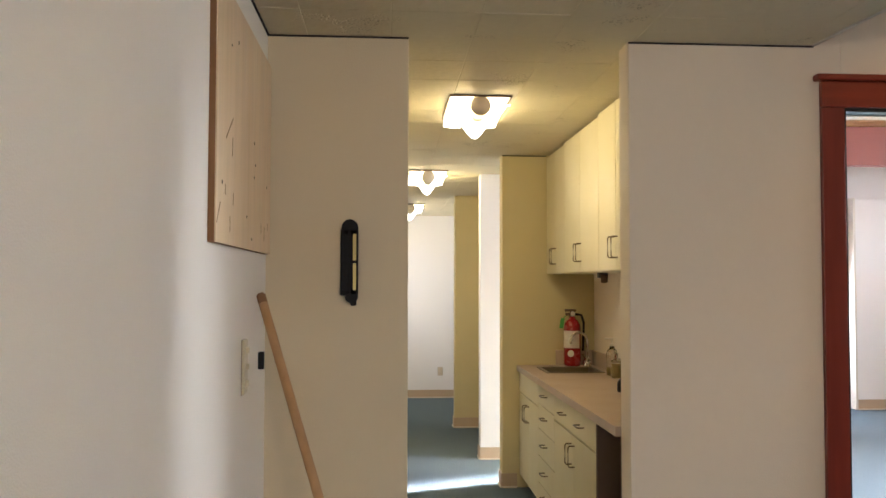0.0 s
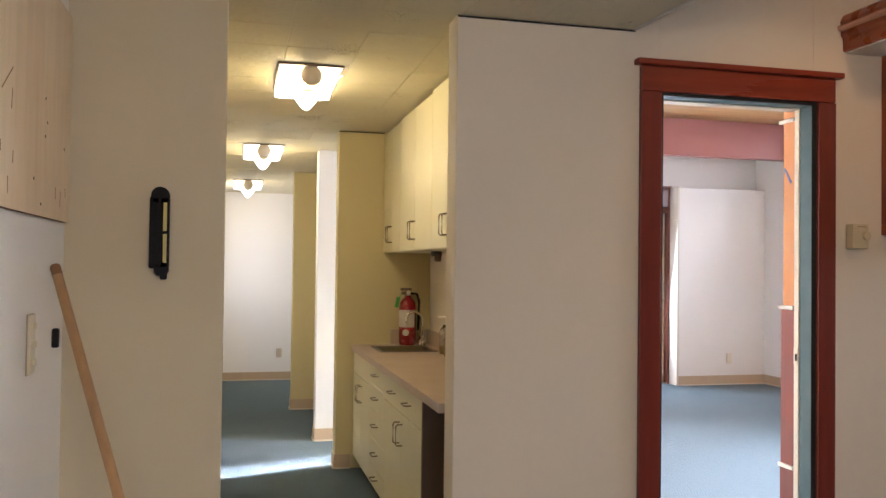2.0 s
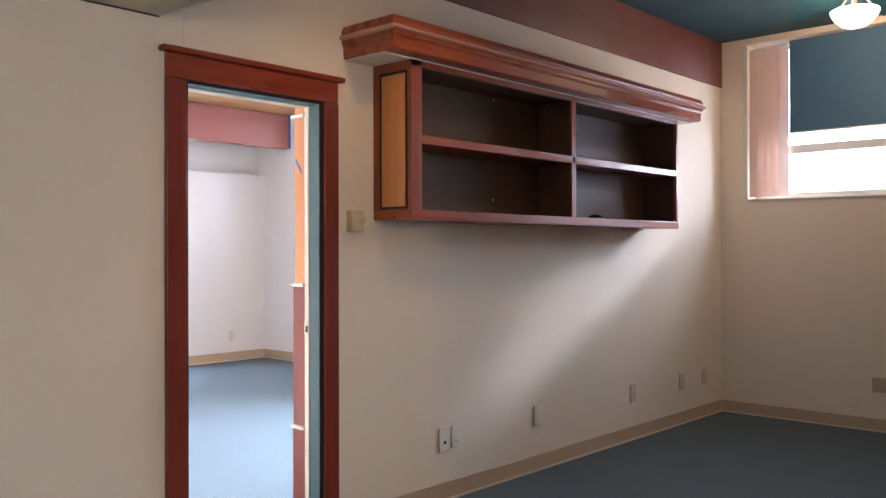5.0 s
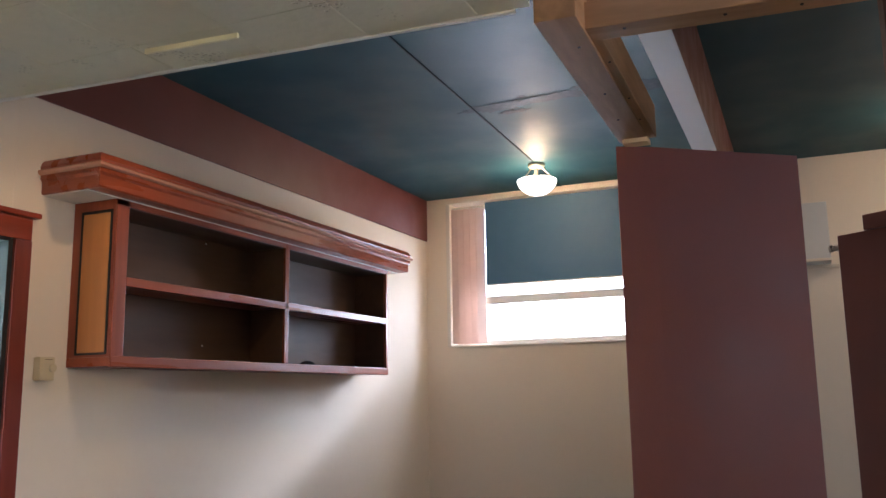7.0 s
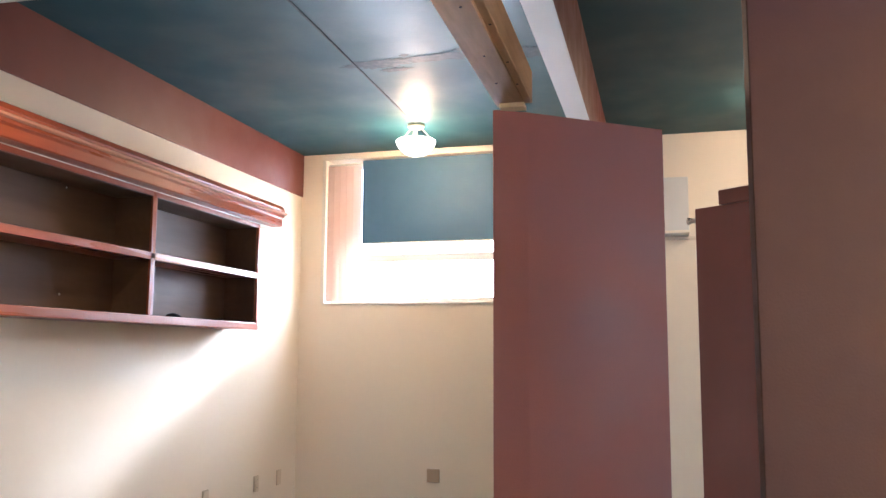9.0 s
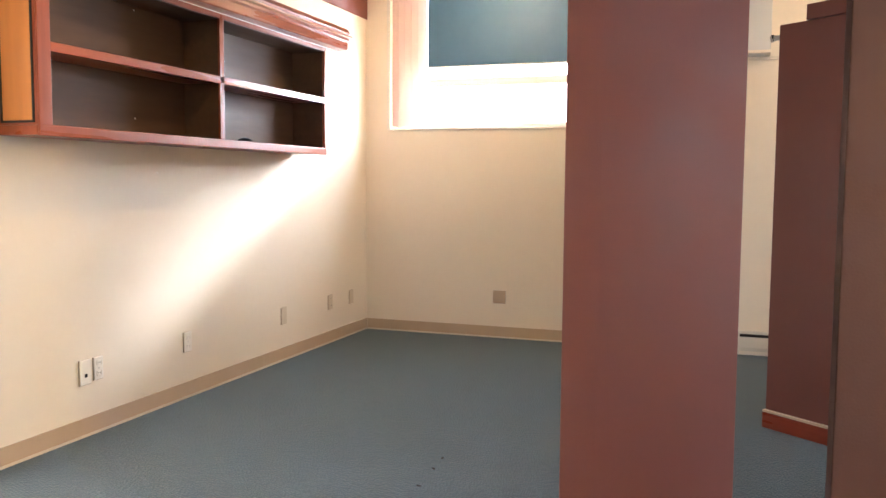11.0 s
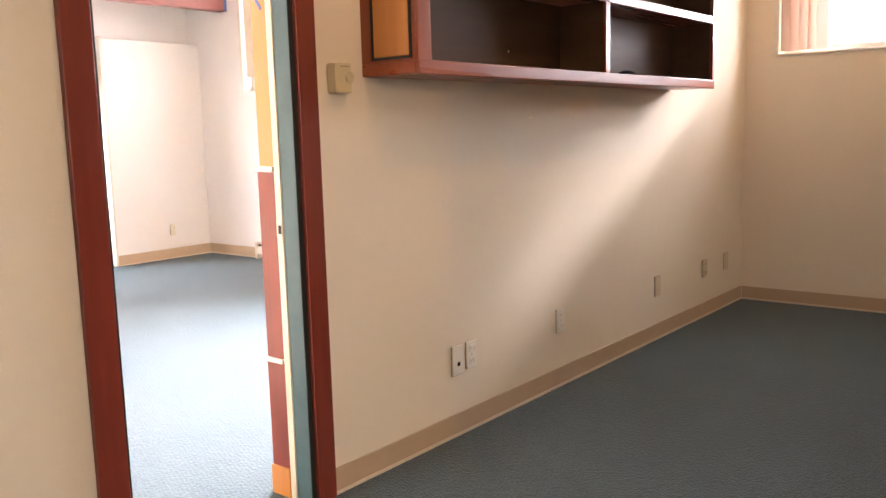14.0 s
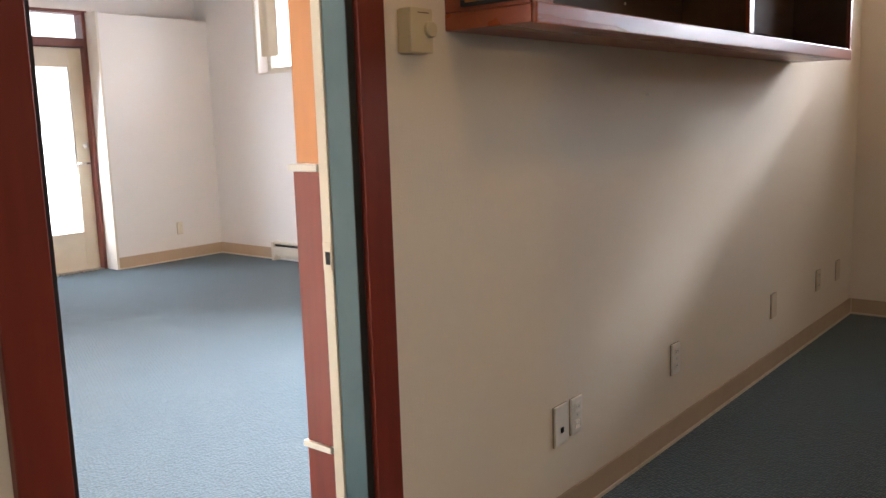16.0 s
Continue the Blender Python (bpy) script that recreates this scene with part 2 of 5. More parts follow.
LAMINATE = mat("cream_laminate", (0.74, 0.67, 0.43), 0.5, mottle=0.06, mottle_scale=2)
COUNTER = mat("pinkish_counter_laminate", (0.50, 0.385, 0.29), 0.5, spec=0.3, mottle=0.05, mottle_scale=1.5)
STEEL = mat("brushed_steel", (0.55, 0.53, 0.50), 0.28, metal=1.0, mottle=0.2, mottle_scale=12)
SINKSTEEL = mat("dull_sink_steel", (0.26, 0.22, 0.17), 0.4, metal=1.0, mottle=0.15, mottle_scale=6)
BRONZE = mat("brown_bronze_wire", (0.20, 0.15, 0.085), 0.35, metal=0.7)
CHROME = mat("chrome", (0.75, 0.74, 0.72), 0.1, metal=1.0)
BLACK = mat("black_plastic", (0.008, 0.007, 0.007), 0.6, spec=0.2, mottle=0.2, mottle_scale=20)
GREY = mat("dark_grey_metal", (0.10, 0.10, 0.10), 0.4, metal=0.6)
YELLOW = mat("yellow_plastic", (0.62, 0.50, 0.14), 0.35)
PLATESHADE = mat("plate_edge_shade", (0.36, 0.28, 0.20), 0.8)
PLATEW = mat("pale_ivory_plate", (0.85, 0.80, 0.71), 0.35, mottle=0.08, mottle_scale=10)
PLATEB = mat("darker_beige_plate", (0.66, 0.545, 0.40), 0.5, mottle=0.12, mottle_scale=8)
IVORY = mat("ivory_plastic", (0.80, 0.73, 0.60), 0.4, mottle=0.08, mottle_scale=10)
BEIGE = mat("beige_thermostat_plastic", (0.66, 0.56, 0.36), 0.42, mottle=0.08, mottle_scale=10)
EXTRED = mat("red_enamel", (0.28, 0.013, 0.016), 0.25, mottle=0.1, mottle_scale=8, coat=0.4)
PAPER = mat("paper_label", (0.75, 0.70, 0.62), 0.7, mottle=0.3, mottle_scale=25, second=(0.5, 0.35, 0.3))
GREENTAG = mat("green_tag", (0.10, 0.45, 0.10), 0.6)
TAPE = mat("blue_masking_tape", (0.10, 0.17, 0.42), 0.7)
BRASS = mat("cream_enamelled_brass", (0.70, 0.60, 0.42), 0.35, metal=0.3)
HEATER = mat("heater_enamel", (0.66, 0.60, 0.50), 0.4, mottle=0.08, mottle_scale=6)
PANE = glass("window_glass")
BOTTLE = glass("clear_bottle_glass", (0.95, 0.95, 0.9), 0.05)
SOAP = mat("amber_soap", (0.40, 0.30, 0.12), 0.3)
OPAL = glow("lit_opal_glass", (1.0, 0.90, 0.68), 6.0)
OPALP = glow("lit_pendant_glass", (1.0, 0.86, 0.66), 3.5)
BLINDV = mat("pink_vertical_blind", (0.62, 0.45, 0.37), 0.7, mottle=0.1, mottle_scale=8)
PINEC = mat("varnished_board_ceiling", (0.55, 0.30, 0.11), 0.4, mottle=0.3, mottle_scale=2, grain=0.25, grain_scale=24, stretch=(0.08, 1, 1))
GROUND = mat("outside_ground", (0.32, 0.31, 0.29), 0.9, mottle=0.4, mottle_scale=0.4, grain=0.3, grain_scale=12)
DARKGAP = mat("dark_gap", (0.02, 0.018, 0.016), 0.9)
KNEE = mat("brown_panel", (0.16, 0.10, 0.06), 0.6, mottle=0.3, mottle_scale=5)
# pale yellow carries the lamplight that falls on the loose tile edge
LITEDGE = mat("lit_tile_edge", (0.90, 0.80, 0.50), 0.6, mottle=0.2, mottle_scale=14)
LINT = mat("lint", (0.45, 0.44, 0.42), 0.9)
SPECK = mat("dark_debris", (0.012, 0.010, 0.010), 0.9)


# ---- mesh helpers ----
def put_mesh(name, bm, material, parent=None, label="", smooth=False):
    me = bpy.data.meshes.new(name)
    bm.to_mesh(me)
    bm.free()
    me.materials.append(material)
    if smooth:
        for p in me.polygons:
            p.use_smooth = True
    ob = new(name, me)
    if parent is not None:
        ob.parent = parent
    if label:
        ob["label"] = label
    return ob


part = put_mesh


def thing(name, label, category, at=(0, 0, 0), rz=0.0, group="", kind=""):
    ob = new(name)
    ob.empty_display_size = 0.05
    ob.matrix_world = pose(*at, 0, 0, rz)
    return tagged(ob, label, category, group, kind)


def add_box(bm, lo, hi, bevel=0.0, seg=2):
    c = [(a + b) / 2 for a, b in zip(lo, hi)]
    s = [abs(b - a) for a, b in zip(lo, hi)]
    r = bmesh.ops.create_cube(bm, size=1.0, matrix=Matrix.Translation(c) @ Matrix.Diagonal((*s, 1)))
    if bevel:
        es = {e for v in r["verts"] for e in v.link_edges}
        bmesh.ops.bevel(bm, geom=list(es), offset=bevel, segments=seg, affect="EDGES", profile=0.5)
    return bm


def box(lo, hi, bevel=0.0, seg=2):
    return add_box(bmesh.new(), lo, hi, bevel, seg)


def prism(points, z0, z1, bevel=0.0):
    """An upright block over a plan outline."""
    bm = bmesh.new()
    base = [bm.verts.new((x, y, z0)) for x, y in points]
    top = [bm.verts.new((x, y, z1)) for x, y in points]
    n = len(points)
    bm.faces.new(base[::-1])
    bm.faces.new(top)
    for i in range(n):
        bm.faces.new((base[i], base[(i + 1) % n], top[(i + 1) % n], top[i]))
    bmesh.ops.recalc_face_normals(bm, faces=bm.faces)
    if bevel:
        bmesh.ops.bevel(bm, geom=list(bm.edges), offset=bevel, segments=2, affect="EDGES", profile=0.5)
    return bm


def lathe(profile, n=24):
    """A turned shape round z from rows of radius and height."""
    bm = bmesh.new()
    rings = []
    for r, z in profile:
        rings.append([bm.verts.new((max(r, 1e-4) * math.cos(2 * math.pi * i / n), max(r, 1e-4) * math.sin(2 * math.pi * i / n), z)) for i in range(n)])
    for a, b in zip(rings, rings[1:]):
        for i in range(n):
            bm.faces.new((a[i], a[(i + 1) % n], b[(i + 1) % n], b[i]))
    bm.faces.new(rings[0][::-1])
    bm.faces.new(rings[-1])
    bmesh.ops.recalc_face_normals(bm, faces=bm.faces)
    return bm


def tube(points, radius, n=10):
    """A round bar along a line of points."""
    bm = bmesh.new()
    pts = [Vector(p) for p in points]
    rings = []
    for i, p in enumerate(pts):
        d = (pts[min(i + 1, len(pts) - 1)] - pts[max(i - 1, 0)]).normalized()
        q = d.to_track_quat("Z", "Y")
        rings.append([bm.verts.new(p + q @ Vector((radius * math.cos(2 * math.pi * k / n), radius * math.sin(2 * math.pi * k / n), 0))) for k in range(n)])
    for a, b in zip(rings, rings[1:]):
        for k in range(n):
            bm.faces.new((a[k], a[(k + 1) % n], b[(k + 1) % n], b[k]))
    bm.faces.new(rings[0][::-1])
    bm.faces.new(rings[-1])
    bmesh.ops.recalc_face_normals(bm, faces=bm.faces)
    return bm


def moved(bm, m):
    bmesh.ops.transform(bm, matrix=m, verts=bm.verts)
    return bm


def structure(name, bm, material, label="", category=""):
    return tagged(put_mesh(name, bm, material), label, category, kind="structure")


# ---- plan ----
WX = 0.208          # west wall face
NY = 4.09           # north wall face
T = 0.13            # wall thickness
EX = 7.385          # east wall face of the office
CEIL = 2.291        # tiled ceiling
HIGH = 3.087        # teal ceiling
OPEN0, OPEN1 = 0.726, 1.556     # hall opening
DOOR0, DOOR1, DOORH = 2.39, 3.095, 2.05
BX = 6.935          # east wall of the back room
BY = 10.13          # north wall of the back room
HALLN = 11.16       # end of the hall
KX = 2.07           # wall behind the kitchenette
SOUTH = -3.0

structure("ground", box((-60, -60, -0.62), (90, 90, -0.50)), GROUND, "pale paved ground outside the building", "ground")
HAZE = glow("bright_overcast_distance", (1.0, 1.0, 1.0), 3.0)
structure("backdrop_east", box((12.0, -8, -0.5), (12.1, 16, 3.5)), HAZE, "bright blank distance outside the windows", "backdrop")
structure("backdrop_north", box((-1, 15.0, -0.5), (11, 15.1, 3.5)), HAZE, "bright blank distance outside the door", "backdrop")
structure("floor", box((-0.2, SOUTH, -0.12), (8.0, HALLN + 0.1, 0.0)), CARPET, "dark blue-grey loop-pile carpet, worn and dusty", "carpet floor")

def hall_drop(y):
    """How far the old hall ceiling has settled."""
    return max(0.0, (y - NY) * 0.0155)


# walls
structure("wall_west", box((WX - T, SOUTH, 0), (WX, NY, HIGH)), WALLC, "off-white painted wall beside the plywood sheet", "wall")
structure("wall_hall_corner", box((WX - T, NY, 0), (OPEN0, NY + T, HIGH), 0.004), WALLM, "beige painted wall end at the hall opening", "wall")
structure("wall_north_pier", box((OPEN1, NY, 0), (DOOR0, NY + T, HIGH), 0.004), WALL, "beige painted wall between hall and doorway", "wall")
structure("wall_north_header", box((DOOR0, NY + 0.001, DOORH), (DOOR1, NY + T - 0.001, HIGH)), WALL, "beige painted wall above the doorway", "wall")
structure("wall_north", box((DOOR1, NY, 0), (EX + 0.25, NY + T, HIGH)), WALL, "beige painted wall under the wall shelf", "wall")


def window_wall(name, x0, x1, y0, y1, z1, holes, material, label):
    """A wall along y with openings (ya, yb, za, zb)."""
    bm = bmesh.new()
    edges = sorted(holes)
    y = y0
    for ya, yb, za, zb in edges:
        add_box(bm, (x0, y, 0), (x1, ya, z1))
        add_box(bm, (x0, ya, 0), (x1, yb, za))
        add_box(bm, (x0, ya, zb), (x1, yb, z1))
        y = yb
    add_box(bm, (x0, y, 0), (x1, y1, z1))
    return structure(name, bm, material, label, "wall")


W0, W1, WZ0, WZ1 = 2.22, 3.855, 1.765, 3.03
window_wall("wall_east", EX, EX + 0.25, SOUTH, NY, HIGH, [(W0, W1, WZ0, WZ1)], WALL, "beige painted outside wall with a high window")
FW0, FW1, FZ0, FZ1 = 7.45, 9.17, 1.755, 2.95
window_wall("wall_back_room_east", BX, BX + 0.22, NY + T, BY + 0.2, 3.3, [(5.0, 6.7, FZ0, FZ1), (FW0, FW1, FZ0, FZ1)], WALLW, "white painted outside wall with a high window")
bm = bmesh.new()
for lo, hi in (((WX - T, SOUTH - T, 0), (0.5, SOUTH, HIGH)), ((0.5, SOUTH - T, 0), (2.5, SOUTH, 1.05)), ((0.5, SOUTH - T, 2.45), (2.5, SOUTH, HIGH)), ((2.5, SOUTH - T, 0), (EX + 0.25, SOUTH, HIGH))):
    add_box(bm, lo, hi)
structure("wall_south", bm, WALL, "plain beige wall at the far side of the office", "wall")

# back room north wall with an outside door and glazing
D0, D1, DTOP, TRTOP = 4.90, 5.79, 2.03, 2.33
bm = bmesh.new()
for lo, hi in (((KX + T, BY, 0), (D0, BY + 0.2, 3.3)), ((D0, BY, TRTOP), (D1, BY + 0.2, 3.3)), ((D1, BY, 0), (BX, BY + 0.2, 3.3))):
    add_box(bm, lo, hi)
structure("wall_back_room_north", bm, WALLW, "white painted wall with the glazed outside door", "wall")
structure("wall_back_room_west", box((KX, 7.73, 0), (KX + T, BY + 0.2, 3.3)), WALLW, "plain white wall closing the back room", "wall")
structure("wall_kitchen_back", box((KX, NY + T, 0), (KX + T, 6.82, 3.3)), WALL, "beige wall behind the kitchenette", "wall")
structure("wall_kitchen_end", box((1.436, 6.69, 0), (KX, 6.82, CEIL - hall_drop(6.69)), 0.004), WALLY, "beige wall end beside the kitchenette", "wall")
# white here puts the back room's daylight into the wall colour
structure("wall_passage", box((1.39, 7.60, 0), (KX, 7.73, CEIL - hall_drop(7.60)), 0.004), WALLW, "wall end coloured white for the daylight from the back room", "wall")
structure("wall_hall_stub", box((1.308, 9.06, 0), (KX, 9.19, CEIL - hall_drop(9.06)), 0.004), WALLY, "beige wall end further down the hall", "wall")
# the opening is unseen, added to let fill onto the hall end
window_wall("wall_hall_west", 0.42, 0.55, NY + T, HALLN, CEIL, [(9.6, 10.8, 0.9, 2.0)], WALL, "plain beige hall wall with an unseen opening added for daylight")
structure("wall_hall_end", box((0.42, HALLN, 0), (KX + T, HALLN + T, CEIL)), WALLW, "white wall at the end of the hall", "wall")
structure("wall_hall_east", box((KX, BY + 0.2, 0), (KX + T, HALLN, CEIL)), WALL, "plain beige hall wall", "wall")
structure("wall_passage_header", box((KX, 6.82, CEIL), (KX + T, 7.73, 3.3)), WALL, "plain wall over the passage to the back room", "wall")

# ceilings
structure("ceiling_high", box((2.2, SOUTH, HIGH), (EX + 0.25, NY, HIGH + 0.1)), TEAL, "dark teal painted high ceiling with patched seam", "ceiling")
bm = box((KX, NY + T, 3.02), (BX + 0.2, BY + 0.2, 3.03))
for i in range(54):
    y = NY + T + 0.112 * i
    if y + 0.108 < BY:
        add_box(bm, (KX + T, y, 3.005), (BX, y + 0.108, 3.02))
structure("ceiling_back_room", bm, PINEC, "varnished narrow board ceiling", "ceiling")


def edge_x(y):
    """East edge of the tiled ceiling."""
    return 2.270 + (NY - y) * 0.060


def tiled_ceiling():
    bm = bmesh.new()
    tw, gap = 0.305, 0.0007
    spans = [(WX, None, SOUTH, NY), (0.55, KX, NY, HALLN)]
    for xa, xb, ya, yb in spans:
        j = math.floor((ya - 5.005) / tw)
        while 5.005 + j * tw < yb:
            y0, y1 = max(ya, 5.005 + j * tw), min(yb, 5.005 + (j + 1) * tw)
            j += 1
            if y1 - y0 < 0.01:
                continue
            xend = xb if xb else (edge_x((y0 + y1) / 2) if y0 > 1.40 else 2.285)
            i = math.floor((xa - 0.965) / tw)
            while 0.965 + i * tw < xend:
                x0, x1 = max(xa, 0.965 + i * tw), min(xend, 0.965 + (i + 1) * tw)
                i += 1
                if x1 - x0 < 0.01:
                    continue
                dz = random.uniform(-0.0012, 0.0012)
                g = gap * random.uniform(0.5, 1.1)
                e = 0.0018
                b0 = [bm.verts.new(p) for p in ((x0 + g, y0 + g, CEIL + e), (x1 - g, y0 + g, CEIL + e), (x1 - g, y1 - g, CEIL + e), (x0 + g, y1 - g, CEIL + e))]
                b1 = [bm.verts.new(p) for p in ((x0 + g + e, y0 + g + e, CEIL + dz), (x1 - g - e, y0 + g + e, CEIL + dz), (x1 - g - e, y1 - g - e, CEIL + dz), (x0 + g + e, y1 - g - e, CEIL + dz))]
                bm.faces.new(b1[::-1])
                for k in range(4):
                    bm.faces.new((b0[k], b0[(k + 1) % 4], b1[(k + 1) % 4], b1[k]))
    for v in bm.verts:
        v.co.z -= hall_drop(v.co.y)
    ob = structure("ceiling_tiled", bm, TILE, "painted square acoustic ceiling tiles with open joints", "ceiling")
    bk = bmesh.new()
    pts = [(WX, SOUTH), (2.285, SOUTH), (2.285, 1.50), (edge_x(1.52), 1.52), (edge_x(NY), NY), (WX, NY)]
    bk = prism(pts, CEIL + 0.003, CEIL + 0.06)
    structure("ceiling_backing", bk, TILE, "backing boards above the ceiling tiles", "ceiling")
    hb = box((0.42, NY, CEIL + 0.003), (KX, HALLN, CEIL + 0.06))
    for v in hb.verts:
        v.co.z -= hall_drop(v.co.y)
    structure("ceiling_hall_backing", hb, TILE, "backing boards above the hall tiles", "ceiling")
    return ob


tiled_ceiling()
# edge strip of the tiled ceiling and the upstand above it
a, b = Vector((edge_x(NY), NY, 0)), Vector((edge_x(1.56), 1.56, 0))
d = (b - a).normalized()
nrm = Vector((-d.y, d.x, 0)) * -1
if nrm.x < 0:
    nrm = -nrm
q = [a, b, b + nrm * 0.014, a + nrm * 0.014]
structure("trim_ceiling_edge", prism([(p.x, p.y) for p in q], CEIL - 0.003, CEIL + 0.014), TRIMW, "narrow off-white strip along the ceiling edge", "trim")
q = [a + nrm * 0.001, b + nrm * 0.001, b - nrm * 0.05, a - nrm * 0.05]
structure("wall_ceiling_upstand", prism([(p.x, p.y) for p in q], CEIL + 0.06, HIGH), WALL, "upstand between tiled and high ceiling", "wall")
# loose tile hanging at the ceiling edge
lt = thing("loose_ceiling_tile", "loose ceiling tile strip hanging a little low, coloured as lamplit", "ceiling tile", (2.222, 2.395, CEIL - 0.018), 4)
part("tile", box((0.0, -0.145, 0.004), (0.009, 0.145, 0.018), 0.001), LITEDGE, lt)

# thin dark strips draw the crack shadow where walls meet the ceiling
for lo, hi in (((WX, NY - 0.006, CEIL - 0.007), (OPEN0, NY, CEIL - 0.0015)), ((OPEN1, NY - 0.006, CEIL - 0.007), (2.28, NY, CEIL - 0.0015)),
               ((WX, -1.0, CEIL - 0.008), (WX + 0.006, NY - 0.006, CEIL - 0.0015)), ((1.436, 6.684, CEIL - hall_drop(6.69) - 0.009), (1.74, 6.69, CEIL - hall_drop(6.69) - 0.003))):
    structure("trim_ceiling_joint", box(lo, hi), DARKGAP, "dark strip painted for the shadow in the joint of wall and ceiling", "trim")

# unseen overhang, added to shape the light through the office window
structure("roof_overhang", box((EX + 0.25, -1.0, 3.60), (9.75, 4.5, 3.70)), TIMBER, "unseen overhang added outside the office window to shape its light", "roof overhang")

# painted beams
structure("beam_north", box((edge_x(NY) + 0.03, NY - 0.012, 2.712), (EX, NY, HIGH), 0.002), BURGD, "burgundy painted beam along the top of the wall", "beam")
def slanted(y0, y1, z0, z1):
    """A bar along the middle of the ceiling, a little out of square with the walls."""
    return prism([(2.46, y0), (EX, y0 + 0.074), (EX, y1 + 0.074), (2.46, y1)], z0, z1)


mb = structure("beam_middle", slanted(1.317, 1.440, 2.664, HIGH), BURGD, "burgundy beam with an unpainted white underside", "beam")
put_mesh("underside", slanted(1.319, 1.438, 2.656, 2.664), WALLW, mb, "patchy white plaster underside")
# seam batten on the teal ceiling, and roller patches
structure("trim_ceiling_seam", prism([(2.5, 2.686), (EX, 2.818), (EX, 2.830), (2.5, 2.698)], HIGH - 0.007, HIGH), DIRTYTEAL, "thin dark batten over a ceiling seam", "trim")


def blotch(name, cx, cy, sx, sy, seed, material, z):
    rng = random.Random(seed)
    bm = bmesh.new()
    n = 72
    vs = []
    for i in range(n):
        t = 2 * math.pi * i / n
        r = 1 + 0.5 * noise.noise(Vector((math.cos(t) * 2.6, math.sin(t) * 2.6, seed))) + 0.3 * noise.noise(Vector((math.cos(t) * 8, math.sin(t) * 8, seed))) + rng.uniform(-0.07, 0.07)
        vs.append(bm.verts.new((cx + sx * r * math.cos(t), cy + sy * r * math.sin(t), z)))
    bm.faces.new(vs)
    r = bmesh.ops.extrude_face_region(bm, geom=list(bm.faces))
    bmesh.ops.translate(bm, verts=[g for g in r["geom"] if isinstance(g, bmesh.types.BMVert)], vec=(0, 0, 0.0012))
    bmesh.ops.recalc_face_normals(bm, faces=bm.faces)
    return structure(name, bm, material, "dark uneven roller patch of teal paint", "paint patch")


for i, (cx, cy, sx, sy) in enumerate(((5.24, 2.60, 0.075, 0.22), (5.22, 2.22, 0.055, 0.26), (5.12, 2.08, 0.02, 0.035), (5.13, 2.42, 0.018, 0.03), (5.25, 1.72, 0.085, 0.15), (5.36, 2.55, 0.03, 0.10))):
    blotch("trim_paint_patch", cx, cy, sx, sy, i + 3, DIRTYTEAL, HIGH - 0.0022 - 0.0003 * i)


# ---- baseboards ----
def baseboard(x0, y0, x1, y1, side, h=0.096):
    """A vinyl base strip from one point to another; side gives the way into the room."""
    a, b, s = Vector((x0, y0)), Vector((x1, y1)), Vector(side)
    q = [a, b, b + s * 0.008, a + s * 0.008]
    ob = structure("baseboard", prism([(p.x, p.y) for p in q], 0.012, h), RUBBER, "tan vinyl baseboard", "baseboard")
    q = [a, b, b + s * 0.014, a + s * 0.014]
    put_mesh("toe", prism([(p.x, p.y) for p in q], 0.0, 0.012), CREAM, ob, "pale lower lip")
    return ob


baseboard(3.186, NY, EX, NY, (0, -1))
baseboard(EX, 1.0, EX, NY - 0.014, (-1, 0))
baseboard(OPEN1, NY, 2.299, NY, (0, -1))
baseboard(WX, NY, OPEN0, NY, (0, -1))
baseboard(WX, SOUTH, WX, NY - 0.014, (1, 0))
baseboard(1.436, 6.69, 1.535, 6.69, (0, -1), 0.095)
baseboard(1.436, 6.82, 1.436, 6.69, (-1, 0), 0.095)
baseboard(1.39, 7.60, KX, 7.60, (0, -1), 0.095)
baseboard(1.39, 7.73, 1.39, 7.60, (-1, 0), 0.095)
baseboard(1.308, 9.06, KX, 9.06, (0, -1), 0.095)
baseboard(1.308, 9.19, 1.308, 9.06, (-1, 0), 0.095)
baseboard(0.55, HALLN, KX, HALLN, (0, -1), 0.095)
baseboard(5.80, 9.945, BX, 9.945, (0, -1), 0.11)
baseboard(BX, 9.08, BX, 9.93, (-1, 0), 0.11)

# ---- doorway between the office and the back room ----
dc = structure("door_casing", box((2.30, NY - 0.022, 0), (DOOR0, NY, DOORH), 0.003), REDWOOD, "red-stained wooden door casing with a capped head", "door casing")
put_mesh("side_board", box((DOOR1 + 0.009, NY - 0.024, 0), (3.188, NY, DOORH), 0.003), REDWOOD, dc)
# solid black strips paint the shade in the reveal round the jamb
put_mesh("shadow_gap", box((DOOR1 - 0.012, NY - 0.0085, 0), (DOOR1 + 0.009, NY - 0.0062, DOORH)), DARKGAP, dc, "black strip painted for the shade between jamb and casing")
put_mesh("shadow_gap", box((DOOR0, NY - 0.0085, 0), (DOOR0 + 0.012, NY - 0.0062, DOORH)), DARKGAP, dc, "black strip painted for the shade between jamb and casing")
put_mesh("shadow_gap", box((DOOR0 + 0.012, NY - 0.0085, DOORH - 0.012), (DOOR1 - 0.012, NY - 0.0062, DOORH + 0.0005)), DARKGAP, dc, "black strip painted for the shade over the jamb head")
put_mesh("head_board", box((2.30, NY - 0.024, DOORH + 0.001), (3.185, NY, 2.150), 0.003), REDWOODX, dc)
put_mesh("head_cap", box((2.275, NY - 0.045, 2.151), (3.215, NY, 2.175), 0.006), REDWOODX, dc)
